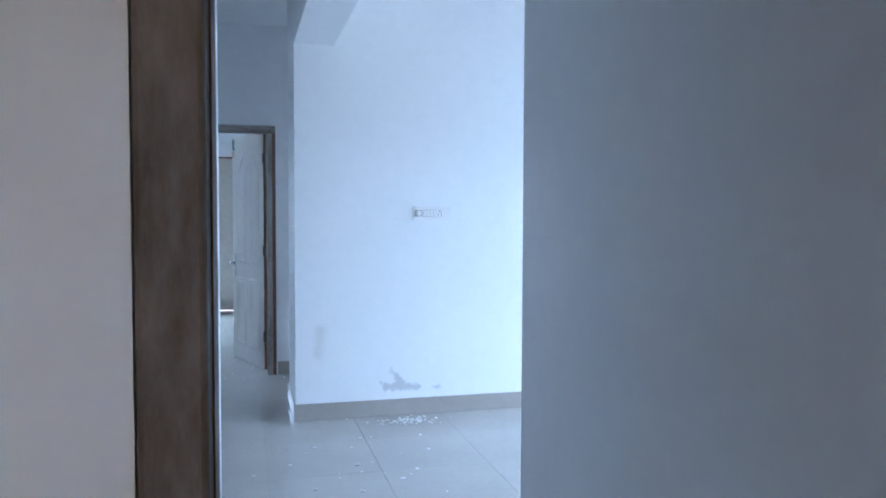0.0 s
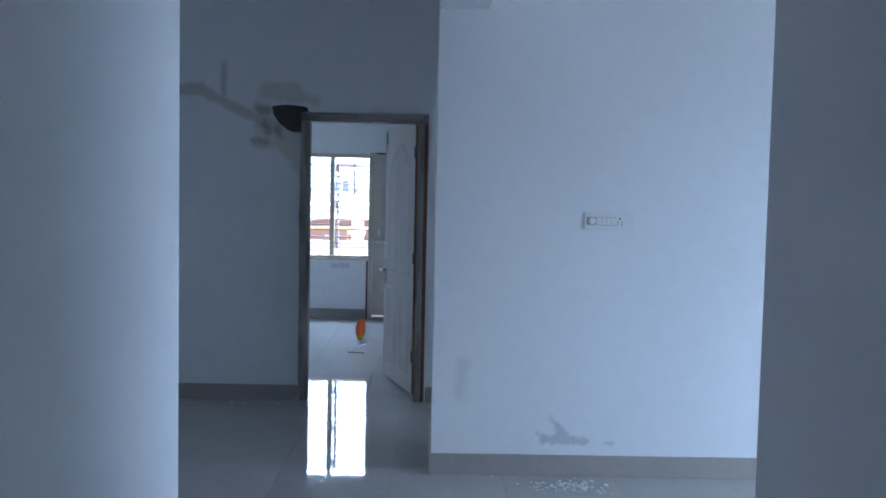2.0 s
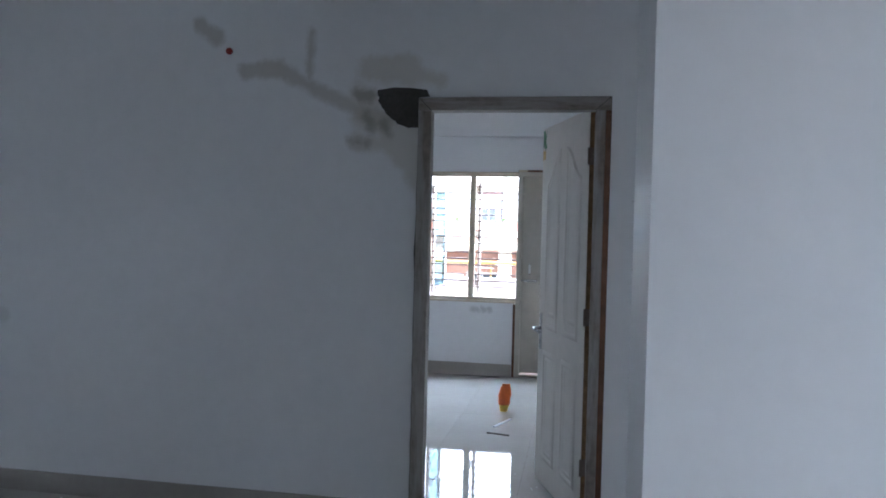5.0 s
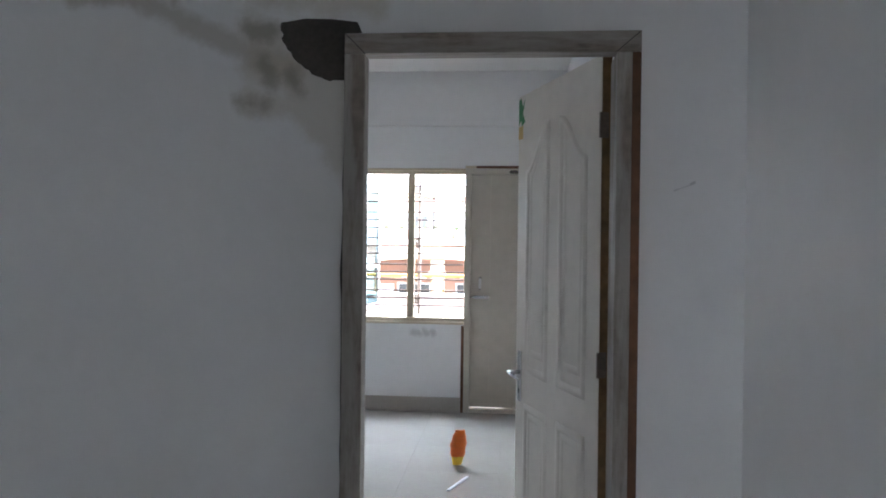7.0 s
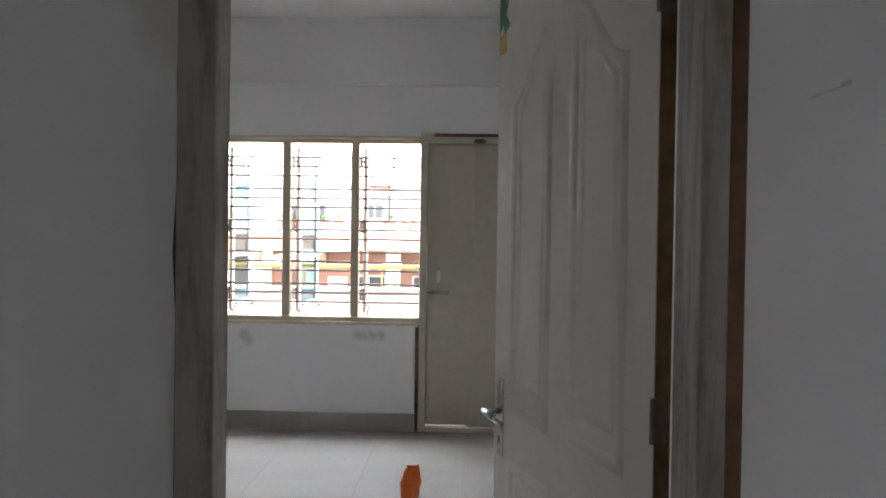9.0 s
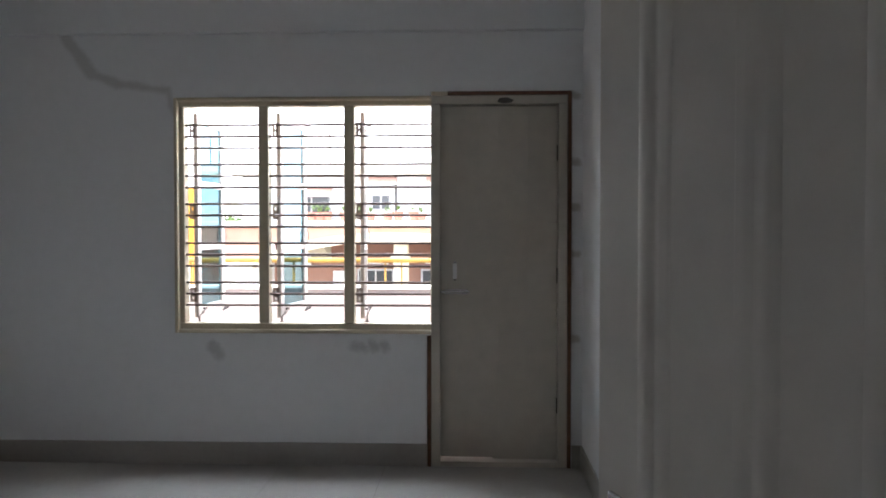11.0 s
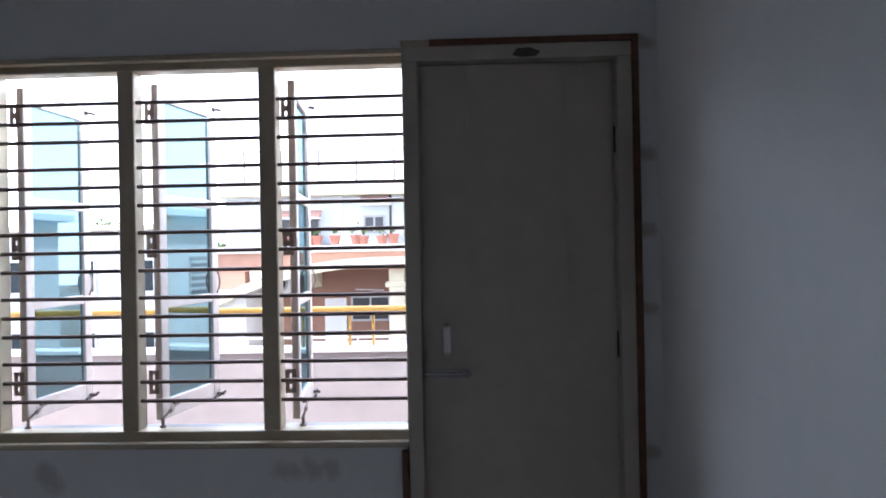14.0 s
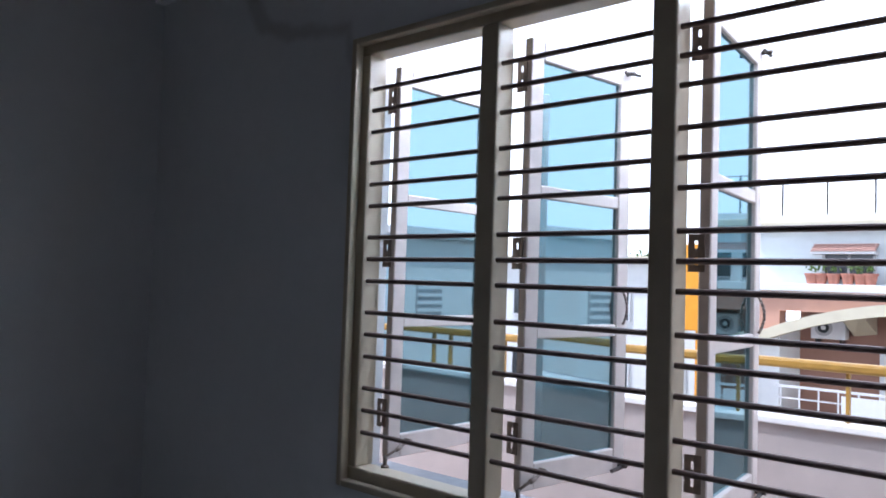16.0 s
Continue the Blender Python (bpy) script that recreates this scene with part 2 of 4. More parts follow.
AWNING = material("red_tiled_awning", (0.50, 0.31, 0.26), 0.8, grain=0.15, scale=15)
POT = material("terracotta_pot", (0.46, 0.20, 0.14), 0.8, grain=0.1, scale=20)
LEAVES = material("garden_leaves", (0.11, 0.19, 0.04), 0.6, grain=0.4, scale=8)
SIGN = material("orange_sign_panel", (0.85, 0.36, 0.02), 0.5, grain=0.05, scale=4)
EARTH = material("dusty_ground", (0.22, 0.19, 0.16), 0.95, grain=0.15, scale=2, big=0.2)

# tinted reflecting window glass
GLASS = bpy.data.materials.new("blue_tinted_glass")
GLASS.use_nodes = True
gt = GLASS.node_tree
gt.nodes.remove(gt.nodes["Principled BSDF"])
gl = gt.nodes.new("ShaderNodeBsdfGlossy")
gl.inputs["Roughness"].default_value, gl.inputs["Color"].default_value = 0.02, (0.60, 0.83, 0.90, 1)
tr = gt.nodes.new("ShaderNodeBsdfTransparent")
tr.inputs["Color"].default_value = (0.16, 0.28, 0.32, 1)
mixs = gt.nodes.new("ShaderNodeMixShader")
mixs.inputs[0].default_value = 0.37
gt.links.new(tr.outputs[0], mixs.inputs[1])
gt.links.new(gl.outputs[0], mixs.inputs[2])
gt.links.new(mixs.outputs[0], gt.nodes["Material Output"].inputs[0])


# ---- mesh helpers ----
def add_box(bm, x0, y0, z0, x1, y1, z1):
    r = bmesh.ops.create_cube(bm, size=1.0, matrix=Matrix.Translation(((x0 + x1) / 2, (y0 + y1) / 2, (z0 + z1) / 2)) @ Matrix.Diagonal((x1 - x0, y1 - y0, z1 - z0, 1)))
    return r["verts"]


def boxes(*dims, bevel=0.0, seg=2):
    bm = bmesh.new()
    for d in dims:
        add_box(bm, *d)
    if bevel:
        bmesh.ops.bevel(bm, geom=bm.edges[:], offset=bevel, segments=seg, affect="EDGES", profile=0.5)
    return bm


def add_rod(bm, a, b, r, n=10):
    a, b = Vector(a), Vector(b)
    m = Matrix.Translation((a + b) / 2) @ (b - a).to_track_quat("Z", "Y").to_matrix().to_4x4()
    bmesh.ops.create_cone(bm, cap_ends=True, segments=n, radius1=r, radius2=r, depth=(b - a).length, matrix=m)


def rods(*items, n=10):
    bm = bmesh.new()
    for a, b, r in items:
        add_rod(bm, a, b, r, n)
    return bm


def prism(points, y0, y1, bevel=0.0):
    """An outline of (x, z) points drawn out from y0 to y1."""
    bm = bmesh.new()
    vs = [bm.verts.new((x, y0, z)) for x, z in points]
    f = bm.faces.new(vs)
    r = bmesh.ops.extrude_face_region(bm, geom=[f])
    bmesh.ops.translate(bm, verts=[v for v in r["geom"] if isinstance(v, bmesh.types.BMVert)], vec=(0, y1 - y0, 0))
    bmesh.ops.recalc_face_normals(bm, faces=bm.faces[:])
    if bevel:
        bmesh.ops.bevel(bm, geom=bm.edges[:], offset=bevel, segments=2, affect="EDGES", profile=0.5)
    return bm


def mesh_of(name, bm, mat, smooth=False):
    me = bpy.data.meshes.new(name)
    bm.to_mesh(me)
    bm.free()
    me.materials.append(mat)
    if smooth:
        for p in me.polygons:
            p.use_smooth = True
    return me


def part(name, bm, mat, parent=None, label="", smooth=False):
    ob = new(name, mesh_of(name, bm, mat, smooth))
    if parent:
        ob.parent = parent
        ob.matrix_parent_inverse = parent.matrix_basis.inverted()
    if label:
        tagged(ob, label)
    return ob


def thing(name, label, category, at=(0, 0, 0), group="", kind=""):
    ob = new(name)
    ob.matrix_basis = Matrix.Translation(at)
    return tagged(ob, label, category, group, kind)


def structure(name, bm, mat, label, category):
    return tagged(part(name, bm, mat), label, category, kind="structure")


# ---- the shell ----
CZ = 2.95
HX0, HX1 = -3.12, 6.2
BX0, BX1 = -2.80, 0.725
D1Y, D1B = 6.98, 7.115
WY, WB = 11.215, 11.39
PY = 5.43

structure("floor_slab", boxes((-3.3, -2.6, -0.25, 6.4, WB, -0.012)), GROUT, "concrete floor bed under the tiles", "floor")
structure("ceiling", boxes((-3.3, -2.6, CZ, 6.4, WB, CZ + 0.15)), CEIL, "plain white painted ceiling", "ceiling")

structure("wall_door", boxes((HX0 - 0.15, D1Y, 0, -0.290, D1B, CZ), (-0.290, D1Y, 2.12, 0.639, D1B, CZ), (0.639, D1Y, 0, 1.070, D1B, CZ),
                             (1.070, D1Y, 2.12, 1.93, D1B, CZ), (1.93, D1Y, 0, HX1 + 0.15, D1B, CZ)), WALL_D1, "white plaster wall with grey repair streaks", "wall")
structure("wall_hall_west", boxes((HX0 - 0.15, 2.37, 0, HX0, D1Y, CZ)), WALL, "plain white plaster wall", "wall")
# the corridor opening (y 5.75 to 6.75) is unseen, added to let light in
structure("wall_hall_east", boxes((HX1, 2.55, 0, HX1 + 0.15, 2.85, CZ), (HX1, 5.05, 0, HX1 + 0.15, 5.75, CZ), (HX1, 6.75, 0, HX1 + 0.15, D1Y, CZ), (HX1, 5.75, 0, HX1 + 0.15, 6.75, 0.9), (HX1, 5.75, 2.1, HX1 + 0.15, 6.75, CZ), (HX1, 2.85, 1.95, HX1 + 0.15, 5.05, CZ)), WALL, "white plaster wall round a wide opening", "wall")
structure("wall_pier", boxes((0.695, PY, 0, 1.02, 6.10, CZ), (1.02, PY, 0, HX1, PY + 0.15, CZ)), WALL_PIER, "white plaster pier flaking near its foot", "wall")
structure("beam_hall", boxes((0.695, 2.56, 2.485, 0.955, PY, CZ)), WALL, "white plastered ceiling beam", "beam")

# passage walls with rounded arrises
bm = bmesh.new()
v = add_box(bm, 0.16, 0.80, 0, 0.30, 2.51, CZ)
bmesh.ops.bevel(bm, geom=[e for e in bm.edges if all(w.co.y > 2.4 and w.co.x > 0.25 for w in e.verts)], offset=0.045, segments=6, affect="EDGES", profile=0.5)
structure("wall_passage_west", bm, WALL, "white plaster passage wall with rounded end", "wall")
structure("wall_hall_south", boxes((HX0, 2.37, 0, 0.16, 2.51, CZ)), WALL, "plain white plaster wall", "wall")
bm = bmesh.new()
add_box(bm, 1.20, 0.80, 0, 1.36, 2.55, CZ)
bmesh.ops.bevel(bm, geom=[e for e in bm.edges if all(w.co.y > 2.4 and w.co.x < 1.3 for w in e.verts)], offset=0.012, segments=3, affect="EDGES", profile=0.5)
structure("wall_passage_east", bm, WALL, "white plaster passage wall", "wall")
structure("wall_hall_southeast", boxes((1.36, 2.41, 0, HX1, 2.55, CZ)), WALL, "plain white plaster wall", "wall")

# the room behind the start
structure("wall_back_room_north", boxes((-2.2, 0.665, 0, 0.312, 0.80, CZ), (0.312, 0.665, 2.12, 1.19, 0.80, CZ), (1.19, 0.665, 0, 3.0, 0.80, CZ)), WALL, "white plaster wall round a doorway", "wall")
structure("wall_back_room_west", boxes((-2.35, -2.6, 0, -2.2, 0.80, CZ)), WALL, "plain white plaster wall", "wall")
structure("wall_back_room_east", boxes((3.0, -2.6, 0, 3.15, 0.80, CZ)), WALL, "plain white plaster wall", "wall")
# small opening here is unseen, added to light the room behind the start
structure("wall_back_room_south", boxes((-2.2, -2.6, 0, -0.6, -2.45, CZ), (0.8, -2.6, 0, 3.0, -2.45, CZ), (-0.6, -2.6, 0, -0.1, -2.45, CZ), (0.3, -2.6, 0, 0.8, -2.45, CZ), (-0.1, -2.6, 0, 0.3, -2.45, 1.2), (-0.1, -2.6, 1.6, 0.3, -2.45, CZ)), WALL, "white plaster wall round an added opening for light", "wall")

# bedroom and the next room
structure("wall_window", boxes((BX0 - 0.15, WY, 0, -1.62, WB, CZ), (-1.62, WY, 0, -0.14, WB, 0.765), (-1.62, WY, 2.112, -0.14, WB, CZ), (-0.14, WY, 2.142, 0.663, WB, CZ),
                               (0.663, WY, 0, 2.35, WB, CZ), (2.35, WY, 0, 3.85, WB, 0.765), (2.35, WY, 2.112, 3.85, WB, CZ), (3.85, WY, 0, HX1 + 0.15, WB, CZ)),
          WALL_WIN, "white plaster outer wall with brown filler patches", "wall")
structure("beam_window", boxes((BX0, WY - 0.045, 2.478, BX1, WY - 0.001, CZ), bevel=0.004), WALL, "white plastered beam above the window", "beam")
structure("wall_bedroom_west", boxes((BX0 - 0.15, D1B, 0, BX0, WY, CZ)), WALL, "plain white plaster wall", "wall")
structure("wall_bedroom_east", boxes((BX1, D1B, 0, BX1 + 0.14, WY, CZ)), WALL, "plain white plaster wall", "wall")
structure("wall_next_room_east", boxes((HX1, D1B, 0, HX1 + 0.15, WY, CZ)), WALL, "plain white plaster wall", "wall")


def skirting(*dims):
    structure("baseboard", boxes(*dims, bevel=0.002, seg=1), SKIRT, "grey-brown tile skirting along the wall", "skirting")


ST = 0.012
skirting((HX0, D1Y - ST, 0, -0.292, D1Y, 0.112))
skirting((0.648, D1Y - ST, 0, 1.04, D1Y, 0.112))
skirting((HX0, 2.51, 0, HX0 + ST, D1Y - ST, 0.112))
skirting((0.683, PY - ST, 0, HX1, PY, 0.114))
skirting((0.683, PY, 0, 0.695, 6.10, 0.114))
skirting((BX0, WY - ST, 0, -0.16, WY, 0.128))
skirting((0.665, WY - ST, 0, BX1, WY, 0.128))
skirting((BX1 - ST, D1B, 0, BX1, WY - ST, 0.128))
skirting((BX0, D1B, 0, BX0 + ST, WY - ST, 0.128))


# ---- doors ----
def door_frame(name, x0, x1, w, z1, y0, y1, mat, label, yr=None, wr=None, over=0.0):
    t = thing(name, label, "door frame", ((x0 + x1) / 2, y0, 0), kind="structure")
    part("jamb", boxes((x0, y0, 0, x0 + w, y1, z1 - w), bevel=0.003), mat, t)
    part("jamb", boxes((x1 - (wr or w), y0, 0, x1, yr or y1, z1 - w), bevel=0.003), mat, t)
    part("head", boxes((x0, y0, z1 - w + 0.001, x1 + over, y1, z1), bevel=0.003), FRAME_HEAD if mat is FRAME_OLD else mat, t)
    return t


f1 = door_frame("door_frame", -0.288, 0.6105, 0.066, 2.116, 6.962, 7.036, FRAME_OLD, "patchy grey-primed timber door frame in plaster wall", 7.112, 0.046, 0.0275)
part("side_strip", boxes((0.611, 6.964, 0, 0.638, 7.10, 2.050), bevel=0.002), BROWN, f1, "bare red-brown timber strip")
for a, b in ((-0.287, -0.224), (0.634, 0.561)):
    part("mitre_joint", prism([(a, 2.114), (a + 0.0035, 2.114), (b + 0.0035, 2.051), (b, 2.051)], 6.9612, 6.9635), DARKP, f1, "dark open mitre joint")
door_frame("door_frame", 1.072, 1.928, 0.036, 2.116, 6.966, 7.03, FRAME_OLD, "weathered timber door frame of the next room")
f0 = door_frame("door_frame", 0.314, 1.188, 0.030, 2.116, 0.655, 0.775, FRAME_NEAR, "flaking dark brown timber door frame of passage")
part("stop", boxes((0.3442, 0.70, 0, 0.3452, 0.77, 2.08), bevel=0.001), BROWN, f0, "dark brown inner face")


def moulding(bm, outline, w=0.020, d=0.006):
    """A raised rounded bead round an outline of (x, z) points on the plane y = 0, standing out to -y."""
    n = len(outline)
    prof = [(-w / 2, 0.0), (-w / 4, -d), (w / 4, -d), (w / 2, 0.0)]
    rings = []
    for i in range(n):
        p, a, b = Vector(outline[i]), Vector(outline[i - 1]), Vector(outline[(i + 1) % n])
        t1, t2 = (p - a).normalized(), (b - p).normalized()
        m = (Vector((-t1.y, t1.x)) + Vector((-t2.y, t2.x))).normalized()
        m /= max(0.4, m.dot(Vector((-t1.y, t1.x))))
        rings.append([bm.verts.new((p.x + m.x * o, y, p.y + m.y * o)) for o, y in prof])
    for i in range(n):
        r, s = rings[i], rings[(i + 1) % n]
        for k in range(3):
            bm.faces.new((r[k], r[k + 1], s[k + 1], s[k]))
    bmesh.ops.recalc_face_normals(bm, faces=bm.faces[:])


# the open moulded door; built along +x from its hinge, face towards -y, then turned
LW, LH, LT = 0.80, 2.08, 0.035
leaf = thing("door_leaf", "cream moulded panel door standing open into bedroom", "door", (0.545, 7.13, 0.012))
M_LEAF = Matrix.Translation((0.575, 7.165, 0.012)) @ Matrix.Rotation(radians(LEAF_TURN), 4, "Z")
core = part("panel", boxes((0.0, 0.0, 0, LW, LT, LH), bevel=0.002), LEAF, leaf)
edge = part("hinge_edge", boxes((-0.0035, 0.001, 0.0, -0.0005, LT - 0.001, LH)), RAWEDGE, leaf, "unpainted brown timber edge")


def arched(x0, x1, z0, z1, rise, toward):
    """A panel with one top corner swept up in a curve."""
    pts = [(x0, z0), (x1, z0)]
    n = 8
    for i in range(n + 1):
        u = i / n
        s = u * u * (3 - 2 * u)
        x = x1 + (x0 - x1) * u
        z = z1 + rise * ((1 - s) if toward > 0 else s)
        pts.append((x, z))
    return pts


for k, out in enumerate((arched(0.12, 0.335, 0.92, 1.74, 0.17, 1), arched(0.465, 0.68, 0.92, 1.74, 0.17, -1), [(0.12, 0.16), (0.335, 0.16), (0.335, 0.76), (0.12, 0.76)], [(0.465, 0.16), (0.68, 0.16), (0.68, 0.76), (0.465, 0.76)])):
    bm = bmesh.new()
    moulding(bm, out, 0.034, 0.007)
    cx, cz = sum(p[0] for p in out) / len(out), sum(p[1] for p in out) / len(out)
    moulding(bm, [(cx + (x - cx) * 0.66, cz + (z - cz) * 0.90) for x, z in out], 0.030, 0.0035)
    part("panel_moulding", bm, LEAF, leaf, smooth=True)
plate = part("handle_plate", boxes((LW - 0.075, -0.008, 0.775, LW - 0.038, -0.0005, 0.99), bevel=0.0035, seg=3), CHROME, leaf, "satin chrome handle plate")
bm = rods(((LW - 0.058, -0.008, 0.90), (LW - 0.058, -0.05, 0.90), 0.009), ((LW - 0.050, -0.05, 0.90), (LW - 0.12, -0.053, 0.896), 0.009), ((LW - 0.12, -0.053, 0.896), (LW - 0.165, -0.047, 0.888), 0.008), n=14)
part("lever", bm, CHROME, leaf, "chrome lever handle", smooth=True)
part("keyhole", boxes((LW - 0.061, -0.0095, 0.81, LW - 0.055, -0.0078, 0.83)), DARKP, leaf)
for z in (0.25, 1.0, 1.80):
    part("hinge", boxes((-0.006, -0.002, z, -0.0036, LT * 0.7, z + 0.085), bevel=0.0006), HINGE, leaf, "dark steel butt hinge")
    part("hinge_pin", rods(((-0.006, -0.006, z), (-0.006, -0.006, z + 0.085), 0.005), n=10), HINGE, leaf)
part("sticker", prism([(LW - 0.075, 2.060), (LW - 0.05, 2.0), (LW - 0.08, 1.965), (LW - 0.04, 1.95), (LW - 0.03, 1.98), (LW - 0.004, 1.955), (LW - 0.004, 2.065), (LW - 0.03, 2.07), (LW - 0.05, 2.03)], -0.0012, -0.0004), GREEN, leaf, "torn green printed sticker")
part("sticker", boxes((LW - 0.055, -0.0012, 1.895, LW - 0.004, -0.0004, 1.95)), STRAW, leaf, "torn yellow sticker")
leaf.matrix_basis = M_LEAF
for c in leaf.children:
    c.matrix_parent_inverse = Matrix()
    c.data.transform(Matrix.Translation((0, LT, 0)) @ Matrix.Diagonal((1, -1, 1, 1)))
    c.data.flip_normals()

pts = [(-0.2885, 0.12), (-0.2885, 1.74)]
for i in range(18):
    pts.append((-0.2905 - 0.0035 * abs(math.sin(i * 1.7)) - (0.006 if i == 4 else 0), 1.74 - i * 1.62 / 17))
part("shrinkage_gap", prism(pts, D1Y - 0.0022, D1Y - 0.0008), DARKP, f1, "dark crack between frame and plaster")
# the mortar-filled breakout beside the frame head
random.seed(5)
pts = []
for i in range(26):
    u = i / 25
    a = math.pi * (0.98 + 0.56 * u)
    pts.append((-0.272 + 0.225 * math.cos(a) * (1 + random.uniform(-0.025, 0.025)), 2.145 + 0.18 * math.sin(a) * (1 + random.uniform(-0.03, 0.03))))
pts += [(-0.290, 1.97), (-0.290, 2.119), (-0.235, 2.121), (-0.25, 2.155), (-0.33, 2.165), (-0.42, 2.168), (-0.48, 2.158)]
tagged(part("mortar_patch", prism(pts, D1Y - 0.004, D1Y + 0.002), MORTAR), "rough dark mortar patch beside the door frame", "mortar patch")
tagged(part("wire_end", rods(((-1.289, D1Y - 0.012, 2.361), (-1.289, D1Y + 0.004, 2.361), 0.017), n=14), RED), "dark red conduit end in the wall", "conduit")

# balcony door
f2 = door_frame("balcony_door_frame", -0.133, 0.638, 0.05, 2.118, 11.206, 11.31, LEAF2, "thinly painted timber frame of balcony door")
part("side_strip", boxes((0.639, 11.20, 0, 0.661, 11.30, 2.140), bevel=0.002), BROWN, f2, "bare red-brown timber strip")
part("head_filler", boxes((-0.1335, 11.206, 2.1195, -0.0405, 11.30, 2.1405), bevel=0.002), WINPAINT, f2)
part("top_strip", boxes((-0.04, 11.20, 2.1195, 0.6385, 11.30, 2.140), bevel=0.002), BROWN, f2, "bare red-brown timber strip")
part("side_strip", boxes((-0.158, 11.20, 0, -0.1345, 11.30, 0.752), bevel=0.002), BROWN, f2, "bare red-brown timber strip")
part("threshold", boxes((-0.082, 11.204, 0.0, 0.587, 11.32, 0.030), bevel=0.003), LEAF2, f2)
bm = prism([(0.24, 2.080), (0.27, 2.072), (0.32, 2.075), (0.335, 2.09), (0.30, 2.105), (0.255, 2.102)], 11.2045, 11.2065)
part("gouge", bm, MORTAR, f2, "dark gouge in the frame head")
d2 = thing("balcony_door", "grey painted plank balcony door, shut", "door", (0.25, 11.27, 0.04))
X0, X1 = -0.081, 0.586
for i in range(4):
    a, b = X0 + (X1 - X0) * i / 4, X0 + (X1 - X0) * (i + 1) / 4
    part("plank", boxes((a + 0.0001, 11.262, 0.041, b - 0.0001, 11.295, 2.064), bevel=0.0005, seg=1), LEAF2, d2)
part("backing", boxes((X0 - 0.004, 11.2952, 0.041, X1 + 0.004, 11.305, 2.070)), LEAF2, d2)
part("weather_strip", boxes((0.22, 11.264, 0.0305, X1 - 0.002, 11.29, 0.0405)), LEAF2, d2)
pull = part("pull_handle", boxes((0.0 - 0.012, 11.235, 1.075, 0.0 + 0.012, 11.247, 1.165), bevel=0.004), PLASTIC, d2, "white pull handle")
part("handle_foot", rods(((0, 11.262, 1.165), (0, 11.24, 1.17), 0.008), ((0, 11.262, 1.075), (0, 11.24, 1.07), 0.008)), CHROME, d2)
bolt = part("tower_bolt", boxes((-0.055, 11.255, 0.985, 0.075, 11.262, 1.015), bevel=0.002), CHROME, d2, "steel tower bolt")
part("bolt_rod", rods(((-0.10, 11.249, 1.0), (0.085, 11.249, 1.0), 0.0065), ((0.06, 11.249, 1.0), (0.06, 11.232, 1.008), 0.006)), CHROME, bolt)
for z in (0.3, 1.05, 1.75):
    part("hinge", rods(((0.588, 11.257, z), (0.588, 11.257, z + 0.09), 0.006)), IRON, d2)


